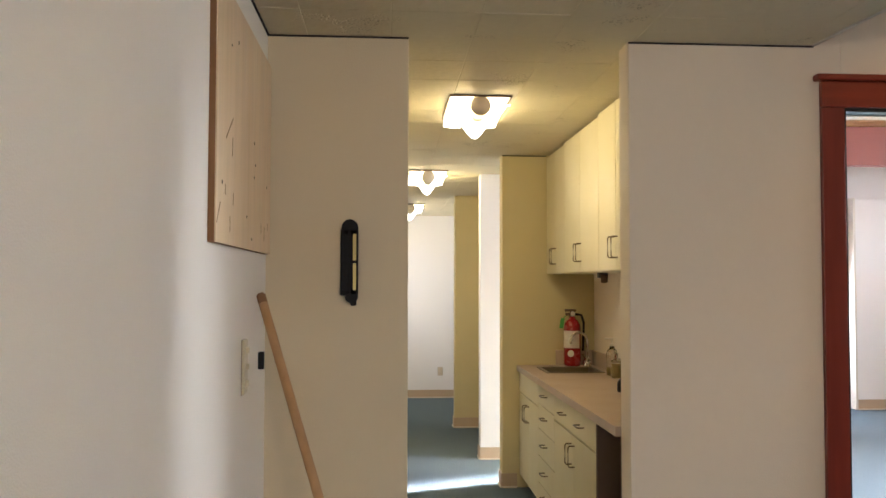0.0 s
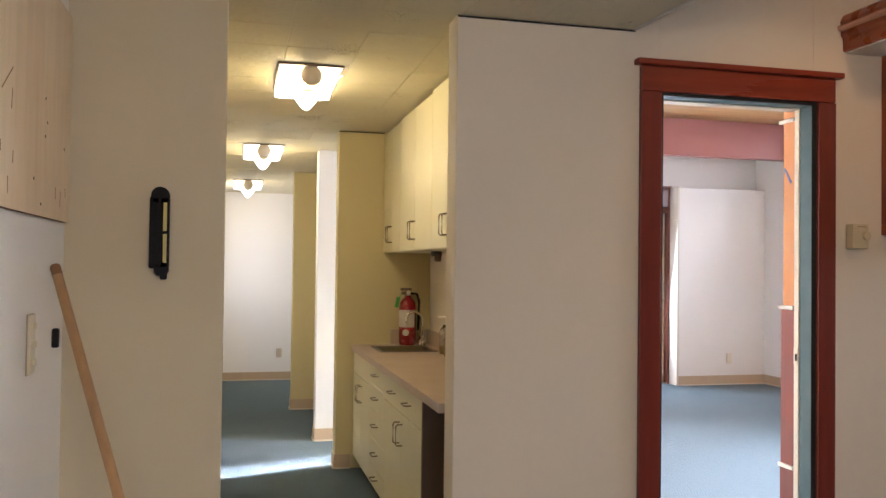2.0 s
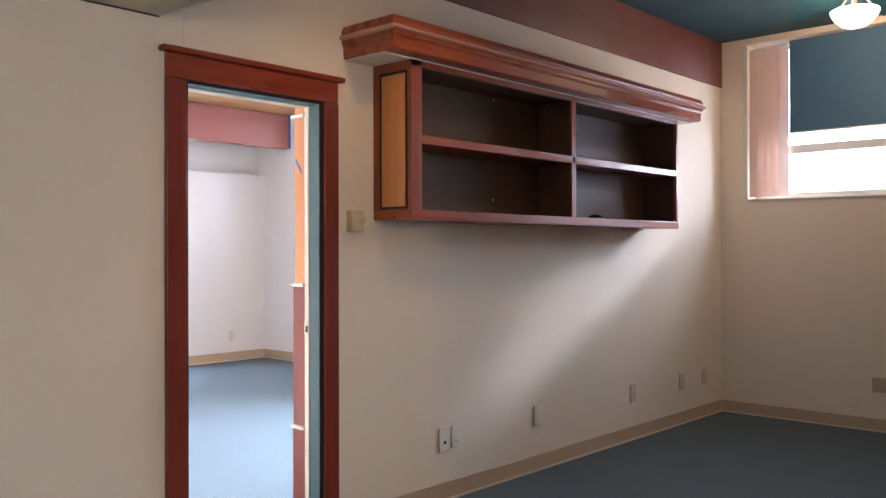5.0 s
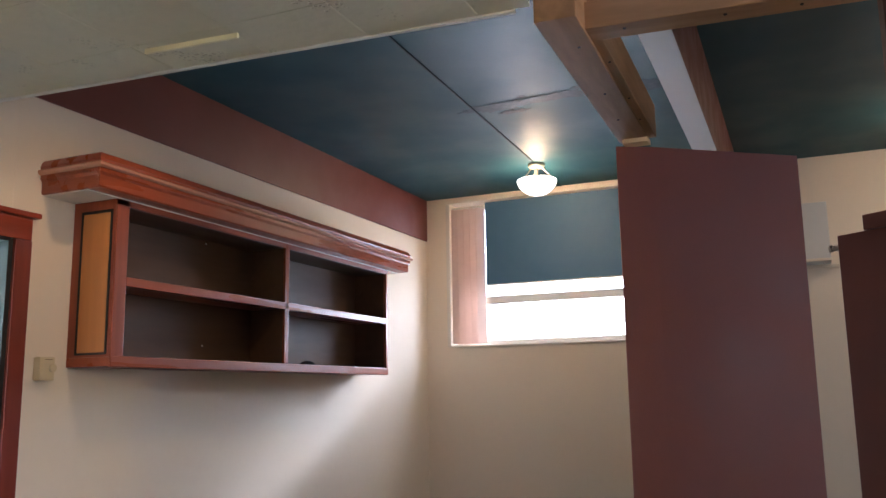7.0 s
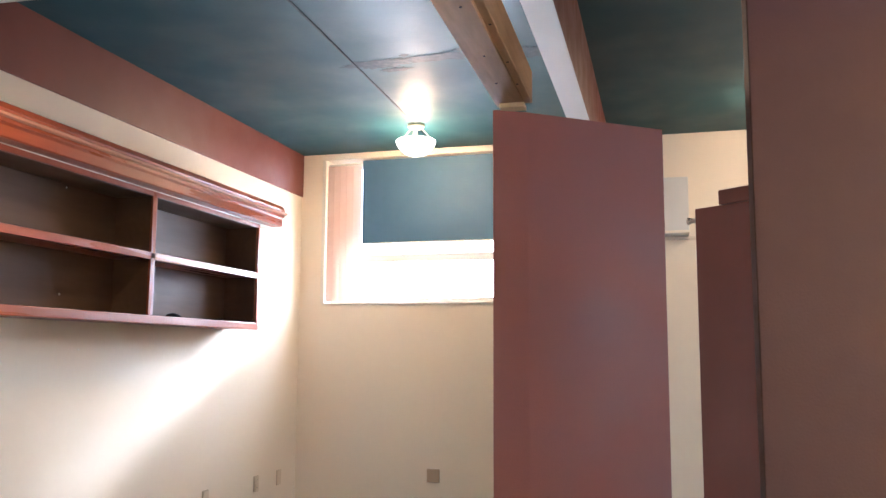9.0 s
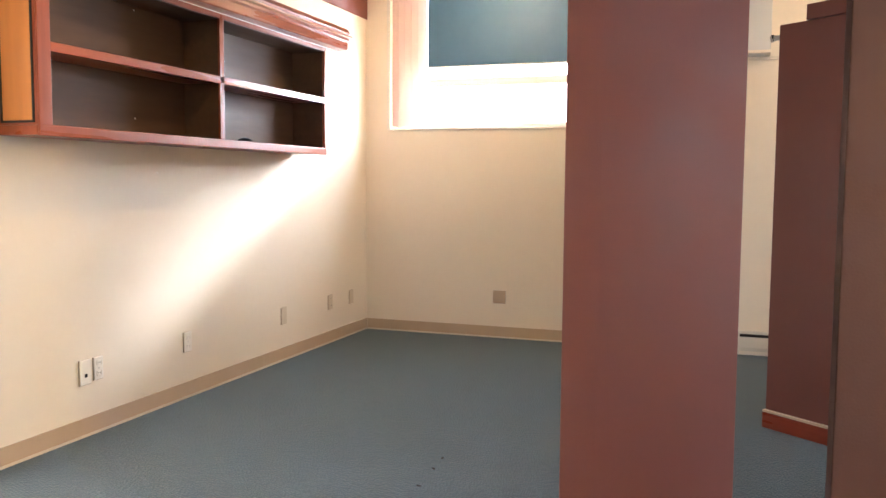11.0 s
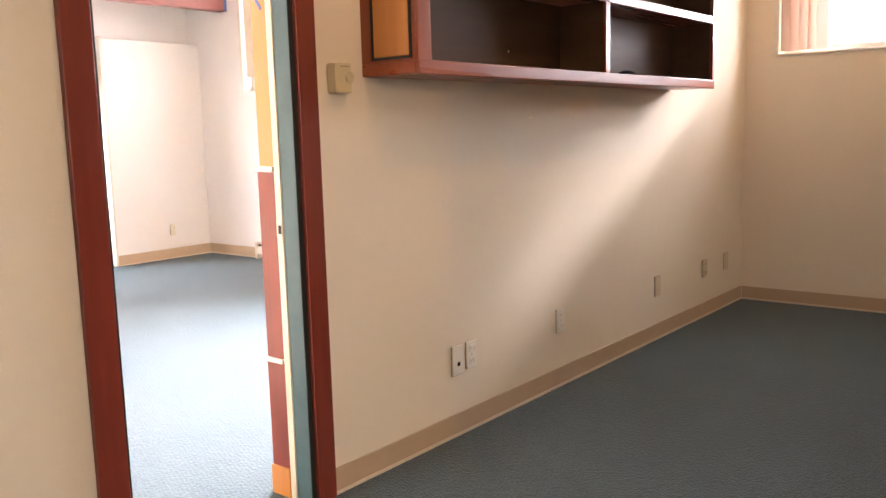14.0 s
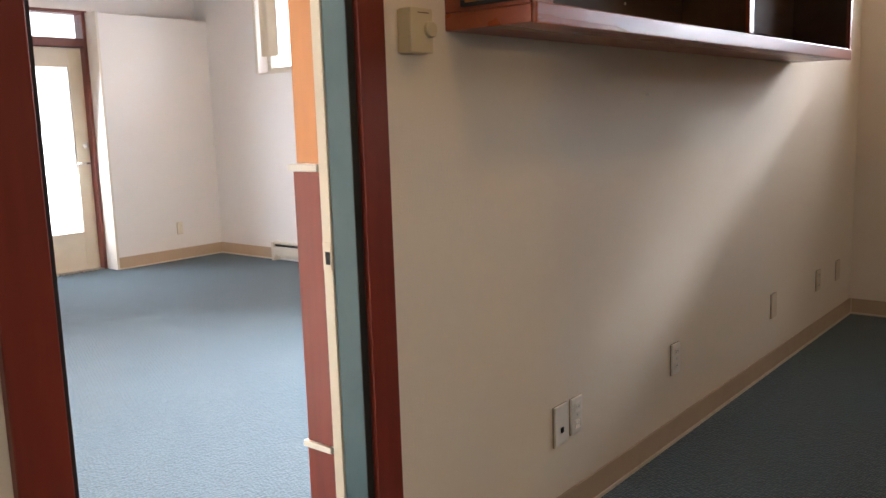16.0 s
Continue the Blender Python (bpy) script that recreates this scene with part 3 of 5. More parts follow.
for x0, x1 in ((DOOR0, DOOR0 + 0.012), (DOOR1 - 0.012, DOOR1)):
    put_mesh("teal_jamb", box((x0, NY - 0.006, 0), (x1, NY + 0.068, DOORH), 0.002), TEALJ, dc, "teal painted jamb board")
    put_mesh("cream_jamb", box((x0 - (0.004 if x0 > 2.6 else 0), NY + 0.07, 0), (x1 + (0.004 if x0 < 2.6 else 0), NY + 0.100, DOORH), 0.002), CREAM, dc, "cream painted jamb board")
put_mesh("teal_jamb", box((DOOR0 + 0.012, NY - 0.006, DOORH - 0.012), (DOOR1 - 0.012, NY + 0.068, DOORH), 0.002), TEALJ, dc, "teal painted jamb head")
put_mesh("cream_jamb", box((DOOR0 + 0.012, NY + 0.07, DOORH - 0.016), (DOOR1 - 0.012, NY + T + 0.004, DOORH), 0.002), CREAM, dc, "cream painted jamb head")
put_mesh("strike_plate", box((DOOR1 - 0.0185, NY + 0.072, 0.955), (DOOR1 - 0.0165, NY + 0.098, 1.02), 0.0008), CREAM, dc, "painted strike plate")
put_mesh("latch_hole", box((DOOR1 - 0.0200, NY + 0.074, 0.968), (DOOR1 - 0.0185, NY + 0.088, 0.998)), BLACK, dc, "dark latch hole")

# ---- high window of the office, with half-lowered blind and side slats ----
w = structure("window_1", box((EX + 0.14, W0, WZ0), (EX + 0.18, W0 + 0.05, WZ1), 0.004), TRIMW, "high office window with white frame, brightly backlit", "window")
put_mesh("window_frame", box((EX + 0.14, W1 - 0.05, WZ0), (EX + 0.18, W1, WZ1), 0.004), TRIMW, w)
put_mesh("window_frame", box((EX + 0.14, W0 + 0.05, WZ0), (EX + 0.18, W1 - 0.05, WZ0 + 0.05), 0.004), TRIMW, w)
put_mesh("window_frame", box((EX + 0.14, W0 + 0.05, WZ1 - 0.05), (EX + 0.18, W1 - 0.05, WZ1), 0.004), TRIMW, w)
put_mesh("window_frame", box((EX + 0.135, W0 + 0.05, 2.13), (EX + 0.18, W1 - 0.05, 2.20), 0.004), TRIMW, w, "white cross bar")
p = put_mesh("pane", box((EX + 0.157, W0 + 0.05, WZ0 + 0.05), (EX + 0.161, W1 - 0.05, WZ1 - 0.05)), PANE, w)
p.visible_shadow = False
put_mesh("window_sill", box((EX - 0.012, W0 - 0.02, WZ0 - 0.014), (EX + 0.14, W1 + 0.02, WZ0 + 0.002), 0.003), TRIMW, w, "thin off-white sill")
put_mesh("side_trim", box((EX - 0.014, W1, WZ0), (EX, W1 + 0.035, WZ1 - 0.001), 0.003), TRIMW, w, "off-white side trim")
put_mesh("head_trim", box((EX - 0.02, W0, WZ1), (EX, W1 + 0.035, WZ1 + 0.028), 0.004), IVORY, w, "pale wooden head rail")
rb = thing("roller_blind", "blue-teal roller blind lowered over the upper window", "blind", (EX + 0.06, 2.88, 2.28))
part("fabric", box((-0.003, -0.64, 0.012), (0.003, 0.66, 0.748)), TEALB, rb)
part("bottom_bar", box((-0.008, -0.64, 0.0), (0.008, 0.66, 0.014), 0.003), IVORY, rb, "pale bottom bar")
vb = thing("vertical_blind", "pinkish vertical blind slats drawn to one side", "blind", (EX + 0.05, 3.70, WZ0 + 0.02))
for i in range(5):
    s = moved(box((-0.0012, -0.045, 0), (0.0012, 0.045, 1.20)), pose(0.004 * i, 0.115 - 0.056 * i, 0, 0, 0, 28 + 5 * i))
    part("slat", s, BLINDV, vb)
part("head_rail", box((-0.02, -0.16, 1.20), (0.02, 0.15, 1.215), 0.002), TRIMW, vb)

# unseen window added in the south wall, for daylight from behind the viewpoint
w2 = structure("window_2", box((0.5, SOUTH - 0.09, 1.05), (0.55, SOUTH - 0.05, 2.45), 0.004), TRIMW, "plain unseen window with white frame, added for light from behind", "window")
put_mesh("window_frame", box((2.45, SOUTH - 0.09, 1.05), (2.5, SOUTH - 0.05, 2.45), 0.004), TRIMW, w2)
p = put_mesh("pane", box((0.55, SOUTH - 0.072, 1.05), (2.45, SOUTH - 0.068, 2.45)), PANE, w2)
p.visible_shadow = False

# ---- burgundy partition, timbers and post ----
LP, CP, BP = (3.495, 1.547), (3.56, 1.43), (3.93, 0.952)
structure("partition_burgundy", prism([LP, CP, BP, (BP[0] + 0.10, BP[1] + 0.06), (3.62, 1.55)], 0.0, 2.228, 0.004), BURG, "burgundy painted angled partition end, not reaching the ceiling", "partition")
structure("baseboard_partition", prism([(CP[0] - 0.012, CP[1] - 0.01), (BP[0] - 0.012, BP[1] - 0.01), BP, CP], 0.0, 0.06), BURGD, "burgundy base strip", "baseboard")
structure("partition_near", box((2.62, -1.3, 0), (2.74, 0.742, HIGH), 0.004), BURGN, "burgundy full-height wall end, coloured dark for its shade", "partition")


def timber(label, lo, hi, at, rz=0.0, dip=0.0):
    ob = thing("timber_beam", label, "timber beam", at, rz)
    ob.matrix_world = pose(*at, 0, dip, rz)
    part("beam", box(lo, hi, 0.003), TIMBER, ob)
    for k in range(3):
        u = 0.17 + 0.29 * k + 0.05 * (k % 2)
        x = lo[0] + (hi[0] - lo[0]) * u
        y = lo[1] + (hi[1] - lo[1]) * (0.35 + 0.1 * (k % 3))
        part("nail_hole", moved(lathe([(0.0042, -0.002), (0.0042, 0.002)], 7), pose(x, y, lo[2])), BLACK, ob, "dark nail hole")
    return ob


timber("rough exposed timber beam resting on the burgundy partition", (0, -0.052, 0), (1.11, 0.052, 0.10), (2.418, 1.458, 2.245), 1.4)
timber("orange-toned timber nailed beside the exposed beam", (0, -0.018, 0), (0.93, 0.018, 0.12), (2.60, 1.402, 2.252), 1.4)
pb = thing("packing_shim", "thin pale wooden shim between partition and beam", "shim", (3.48, 1.43, 2.2285))
part("shim", box((0, 0, 0), (0.06, 0.09, 0.0163), 0.001), PLY, pb)
timber("rough timber header with a knot, spanning from post to wall end", (0, -0.042, 0), (0.70, 0.042, 0.073), (2.562, 1.436, 2.253), -90, 1.9)
timber("upper timber rail of the opened ceiling frame", (0, -0.02, 0), (0.69, 0.02, 0.13), (2.64, 1.436, 2.392), -90)
ps = thing("timber_post", "short upright timber block at the ceiling corner", "timber block", (2.455, 1.462, 2.3455))
part("block", box((-0.035, 0.006, 0), (0.020, 0.050, 0.16), 0.003), TIMBER, ps)
ps = thing("timber_post", "short upright timber stud between the rails", "timber block", (2.53, 1.00, 2.3085))
part("block", box((-0.02, -0.02, 0), (0.05, 0.02, 0.21), 0.003), TIMBER, ps)
cb = thing("loose_cable", "short loose dark cable end at the opened ceiling", "cable", (2.50, 1.40, 2.36))
part("wire", tube([(0, 0.04, 0.08), (0.01, 0.01, 0.05), (0.01, -0.04, 0.035), (0.0, -0.10, 0.05), (0.0, -0.13, 0.09)], 0.004), BLACK, cb)
for k in range(2):
    wc = thing("loose_cable", "pale cable rising beside the timber block", "cable", (2.440 + 0.006 * k, 1.442 + 0.012 * k, 2.346))
    part("wire", tube([(0, 0, 0), (0.002, 0.003, 0.05), (-0.003, 0.001, 0.11), (-0.010, -0.002, 0.19)], 0.0035, 8), TRIMW, wc, smooth=True)
structure("trim_cut_edge", box((2.286, 0.76, CEIL - 0.006), (2.300, 1.478, CEIL + 0.05), 0.001), KNEE, "dark rough cut edge of the opened ceiling", "trim")
kn = thing("beam_knot", "dark knot in the timber header", "knot", (2.5185, 0.80, 2.262))
part("knot", moved(lathe([(0.017, -0.002), (0.012, 0.002)], 9), pose(0, 0, 0, 0, 90, 0) @ Matrix.Diagonal((1.0, 0.72, 1, 1))), BLACK, kn)

# ---- wall shelf on the office wall ----
SX0, SX1, SZ0, SZ1, SY = 3.43, 6.105, 1.505, 2.27, 3.835
sh = thing("wall_shelf", "red-stained open wall shelf with four dark compartments and crown moulding", "wall shelf", (SX0, NY, SZ0))
dep = NY - SY
L = SX1 - SX0
H = SZ1 - SZ0
part("bottom_board", box((0, -dep, 0), (L, 0, 0.042), 0.003), SHELFREDX, sh)
part("back_panel", box((0.02, -0.012, 0.042), (L - 0.02, -0.001, H - 0.02)), DARKWOOD, sh, "dark brown back panel")
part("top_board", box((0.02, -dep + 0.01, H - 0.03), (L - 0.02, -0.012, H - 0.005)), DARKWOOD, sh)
lp = part("side_frame", box((0, -dep, 0.042), (0.028, 0, H), 0.003), SHELFRED, sh, "red-stained side with framed panel")
part("side_panel", box((-0.006, -dep + 0.022, 0.062), (0.001, -0.066, H - 0.062), 0.003), ORANGEWOOD, lp, "orange wood inset panel")
# grooves are flat dark strips, their shadow is in the colour
for lo, hi in (((-0.0075, -dep + 0.013, 0.052), (-0.0005, -dep + 0.021, H - 0.05)), ((-0.0075, -0.065, 0.052), (-0.0005, -0.056, H - 0.05)),
               ((-0.0075, -dep + 0.021, H - 0.061), (-0.0005, -0.065, H - 0.05)), ((-0.0075, -dep + 0.021, 0.052), (-0.0005, -0.065, 0.061))):
    part("panel_groove", box(lo, hi), DARKGAP, lp, "dark strip painted for the panel groove and its shadow")
part("side_frame", box((L - 0.028, -dep, 0.042), (L, 0, H), 0.003), SHELFRED, sh)
part("face_stile", box((0.0, -dep - 0.012, 0.03), (0.075, -dep, H), 0.003), SHELFRED, sh)
part("end_lining", box((L - 0.034, -dep + 0.004, 0.043), (L - 0.0285, -0.0125, 0.371)), DARKWOOD, sh, "dark brown lining")
part("end_lining", box((L - 0.034, -dep + 0.004, 0.401), (L - 0.0285, -0.0125, H - 0.031)), DARKWOOD, sh, "dark brown lining")
part("end_lining", box((0.0285, -dep + 0.004, 0.043), (0.034, -0.0125, 0.371)), DARKWOOD, sh, "dark brown lining")
part("end_lining", box((0.0285, -dep + 0.004, 0.401), (0.034, -0.0125, H - 0.031)), DARKWOOD, sh, "dark brown lining")
part("shelf_board", box((0.034, -dep + 0.004, 0.372), (L - 0.034, -0.012, 0.40), 0.003), SHELFREDX, sh)
part("shelf_edge", box((0.075, -dep - 0.012, 0.365), (L - 0.0, -dep + 0.003, 0.408), 0.003), SHELFREDX, sh)
part("bottom_edge", box((0.0, -dep - 0.014, -0.004), (L + 0.006, -dep, 0.046), 0.004), SHELFREDX, sh)
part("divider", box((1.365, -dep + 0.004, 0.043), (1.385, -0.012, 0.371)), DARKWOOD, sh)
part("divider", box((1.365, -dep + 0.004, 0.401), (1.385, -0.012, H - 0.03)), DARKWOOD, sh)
part("divider_edge", box((1.350, -dep - 0.012, 0.046), (1.395, -dep + 0.003, H), 0.003), SHELFRED, sh)
part("face_stile", box((L - 0.022, -dep - 0.012, 0.046), (L, -dep, H), 0.003), SHELFRED, sh)
part("top_rail", box((0.0, -dep - 0.012, H - 0.03), (L, -dep + 0.003, H + 0.02), 0.003), SHELFREDX, sh)
for sx, sz in ((0.931, 0.716), (0.923, 0.139)):
    part("screw_head", moved(lathe([(0.0055, -0.001), (0.0055, 0.001), (0.0035, 0.0025)], 10), pose(sx, -0.012, sz, 90, 0, 0)), PLATEW, sh, "pale screw head in the back")


def crown(x0, x1, depth, rows):
    """A crown moulding with mitred returns: rows of projection and height."""
    bm = bmesh.new()
    loops = []
    for out, z in rows:
        loops.append([bm.verts.new(p) for p in ((x0 - out, 0, z), (x0 - out, -depth - out, z), (x1 + out, -depth - out, z), (x1 + out, 0, z))])
    for a, b in zip(loops, loops[1:]):
        for k in range(3):
            bm.faces.new((a[k], a[k + 1], b[k + 1], b[k]))
        bm.faces.new((a[3], a[0], b[0], b[3]))
    bm.faces.new(loops[0])
    bm.faces.new(loops[-1][::-1])
    bmesh.ops.recalc_face_normals(bm, faces=bm.faces)
    return bm


z = H + 0.004
part("crown_moulding", crown(0.02, L - 0.02, dep - 0.12, [(0.205, z), (0.212, z + 0.006), (0.212, z + 0.055), (0.222, z + 0.068), (0.222, z + 0.085)]), SHELFREDX, sh, "red-stained stepped crown")
part("crown_bead", crown(0.02, L - 0.02, dep - 0.12, [(0.226, z + 0.0855), (0.238, z + 0.093), (0.240, z + 0.103), (0.232, z + 0.110)]), GLOSSRED, sh, "pale glossy bead")
part("crown_cap", crown(0.02, L - 0.02, dep - 0.12, [(0.222, z + 0.1105), (0.226, z + 0.125), (0.214, z + 0.150), (0.204, z + 0.158)]), SHELFREDX, sh)
part("soffit", box((-0.18, -dep - 0.014, z - 0.006), (L + 0.18, -0.001, z - 0.001)), TRIMW, sh, "pale underside of the crown")
lump = thing("dark_cloth_scrap", "small dark crumpled scrap lying in the shelf", "scrap", (5.20, 3.93, SZ0 + 0.042))
bm = lathe([(0.045, 0.0), (0.05, 0.012), (0.035, 0.026), (0.012, 0.034), (0.002, 0.035)], 14)
for v in bm.verts:
    v.co += Vector((noise.noise(v.co * 40), noise.noise(v.co * 37), 0)) * 0.012
part("cloth", bm, BLACK, lump, smooth=True)

# ---- outlets, switches, thermostat ----
def outlet(at, rz, label, kind="duplex", w=0.07, h=0.115, material=IVORY, group="wall outlets"):
    ob = thing("wall_outlet", label, "outlet", at, rz, group)
    # brown backing reaches past the plate, standing in for its edge shadow
    part("shadow_rim", box((-w / 2 - 0.0022, -0.0035, -h / 2 - 0.0026), (w / 2 + 0.0012, 0, h / 2 + 0.0006)), PLATESHADE, ob, "brown rim painted as the edge shadow of the plate")
    part("plate", box((-w / 2, -0.0095, -h / 2), (w / 2, 0, h / 2), 0.0025), material, ob)
    if kind == "duplex":
        for s in (-1, 1):
            r = part("receptacle", box((-0.017, -0.0115, s * 0.028 - 0.014), (0.017, -0.0092, s * 0.028 + 0.014), 0.003), material, ob)
            for k in (-1, 1):
                part("slot", box((k * 0.007 - 0.0008, -0.0119, s * 0.028 - 0.004), (k * 0.007 + 0.0008, -0.0112, s * 0.028 + 0.006)), BLACK, r)
        part("screw", moved(lathe([(0.003, 0), (0.003, 0.002)], 8), pose(0, -0.0090, 0, 90, 0, 0)), STEEL, ob)
    elif kind == "jack":
        part("jack", box((-0.009, -0.0115, -0.026), (0.009, -0.0092, -0.008), 0.001), BLACK, ob, "dark jack")
    elif kind == "switch":
        for s in range(-1, 2):
            part("toggle", box((-0.006, -0.019, s * 0.05 - 0.009), (0.006, -0.0092, s * 0.05 + 0.009), 0.002), material, ob)
    return ob


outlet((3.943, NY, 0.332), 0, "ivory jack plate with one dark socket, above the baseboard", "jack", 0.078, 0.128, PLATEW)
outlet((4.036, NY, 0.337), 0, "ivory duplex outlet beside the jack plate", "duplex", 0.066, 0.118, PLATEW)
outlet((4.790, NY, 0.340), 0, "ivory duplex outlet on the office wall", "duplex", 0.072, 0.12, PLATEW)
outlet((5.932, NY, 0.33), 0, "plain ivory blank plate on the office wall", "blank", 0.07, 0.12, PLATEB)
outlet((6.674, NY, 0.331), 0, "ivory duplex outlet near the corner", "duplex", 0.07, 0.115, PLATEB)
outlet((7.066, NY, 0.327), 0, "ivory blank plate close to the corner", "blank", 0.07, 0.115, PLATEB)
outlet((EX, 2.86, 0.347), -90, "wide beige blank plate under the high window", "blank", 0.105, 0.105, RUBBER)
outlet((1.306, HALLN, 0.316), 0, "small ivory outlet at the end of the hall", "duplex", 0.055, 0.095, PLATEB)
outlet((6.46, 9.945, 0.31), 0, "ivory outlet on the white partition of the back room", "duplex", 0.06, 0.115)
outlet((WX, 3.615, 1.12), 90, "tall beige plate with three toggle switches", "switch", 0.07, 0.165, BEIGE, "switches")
jk = thing("wall_hook", "small black bracket on the wall corner", "bracket", (WX, 3.93, 1.11))
part("bracket", box((0, -0.012, -0.03), (0.02, 0.012, 0.03), 0.004), BLACK, jk)

th = thing("thermostat", "beige two-part wall thermostat with a round dial", "thermostat", (3.305, NY, 1.497))
part("back_plate", box((-0.050, -0.008, -0.050), (0.026, 0, 0.048), 0.002), BEIGE, th, "flat backing")
part("cover", box((-0.054, -0.046, -0.052), (0.024, -0.008, 0.050), 0.003), BEIGE, th, "raised cover")
part("dial", moved(lathe([(0.019, 0), (0.019, 0.008), (0.016, 0.011), (0.0, 0.0115)], 24), pose(0.010, -0.046, 0.002, 90, 0, 0)), BEIGE, th, "round dial")
part("vent_slot", box((-0.030, -0.0472, 0.038), (0.010, -0.0455, 0.040)), KNEE, th, "thin vent slot")

nl = thing("wall_nail", "small white-capped nail in the wall below the shelf", "nail", (4.53, NY, 1.352))
part("nail", moved(lathe([(0.002, 0.0), (0.002, 0.012), (0.0055, 0.013), (0.005, 0.016)], 10), pose(0, 0, 0, 90, 0, 0)), PLATEW, nl)

# ---- plywood sheet, black holder, pole ----
pl = thing("plywood_sheet", "scuffed plywood sheet screwed to the wall", "plywood sheet", (WX, 3.07, 1.478))
part("face", box((0.016, 0, 0), (0.020, 0.975, 0.678), 0.001), PLY, pl)
part("core", box((0, 0.0, 0.0), (0.016, 0.975, 0.678)), PLYEDGE, pl, "layered dark edge")
rng = random.Random(5)
for i in range(9):
    y, zz = rng.uniform(0.05, 0.93), rng.uniform(0.03, 0.3) if i < 6 else rng.uniform(0.3, 0.6)
    part("screw_hole", moved(lathe([(rng.uniform(0.004, 0.008), -0.001), (0.004, 0.001)], 8), pose(0.020, y, zz, 0, 90, 0)), DARKGAP, pl, "dark screw hole")
for i in range(7):
    y, zz, ln = rng.uniform(0.06, 0.94), rng.choice((rng.uniform(0.02, 0.10), rng.uniform(0.05, 0.25))), rng.uniform(0.010, 0.028)
    part("gouge", moved(box((-0.0006, -0.0022, -ln), (0.0006, 0.0022, ln)), pose(0.020, y, zz + 0.03, rng.uniform(-8, 8), 0, 0)), PLYEDGE, pl, "short dark gouge along the grain")
part("scratch", moved(box((-0.0006, -0.002, -0.035), (0.0006, 0.002, 0.035)), pose(0.020, 0.03, 0.075, -40, 0, 0)), PLYEDGE, pl, "dark scratch")
part("scratch", moved(box((-0.0006, -0.06, -0.002), (0.0006, 0.06, 0.002)), pose(0.020, 0.17, 0.31, 35, 0, 0)), PLYEDGE, pl, "dark scratch")

bh = thing("wall_holder", "black plastic wall holder with yellow inserts and rounded clips", "wall holder", (0.514, NY, 1.456), 0)
part("body", box((-0.034, -0.042, -0.125), (0.030, -0.002, 0.118), 0.006), BLACK, bh)
part("top_clip", moved(lathe([(0.030, -0.018), (0.030, 0.018)], 18), pose(0.0, -0.024, 0.122, 90, 0, 0)), BLACK, bh, "rounded black clip")
part("bottom_clip", moved(lathe([(0.024, -0.018), (0.024, 0.018)], 18), pose(0.006, -0.024, -0.128, 90, 0, 0)), BLACK, bh, "rounded black clip")
part("tip", box((0.002, -0.040, -0.162), (0.024, -0.008, -0.14), 0.005), BLACK, bh)
for z0, z1 in ((-0.105, -0.008), (0.002, 0.098)):
    part("insert", box((0.011, -0.0445, z0), (0.023, -0.041, z1), 0.001), YELLOW, bh, "yellow insert strip")
part("rim", box((-0.029, -0.0435, -0.118), (-0.025, -0.0415, 0.112)), BLACK, bh, "thin rim")
part("rim", box((0.025, -0.0435, -0.118), (0.0275, -0.0415, 0.112)), BLACK, bh, "thin rim")
part("spine", box((-0.006, -0.045, -0.118), (0.004, -0.041, 0.112), 0.001), BLACK, bh)

po = thing("leaning_pole", "turned wooden pole leaning in the wall corner", "pole", (0, 0, 0))
top, low = Vector((0.230, 3.86, 1.318)), Vector((0.70, 3.30, 0.0))
ax = (top - low).normalized()
part("shaft", tube([low + ax * 0.0, low + (top - low) * 0.5, top - ax * 0.01, top, top + ax * 0.004], 0.0155, 16), POLE, po, smooth=True)
part("end_cap", moved(lathe([(0.0158, 0.0), (0.0158, 0.03), (0.012, 0.036)], 16), Matrix.Translation(top - ax * 0.012) @ ax.to_track_quat("Z", "Y").to_matrix().to_4x4()), PLYEDGE, po, "worn darker tip")

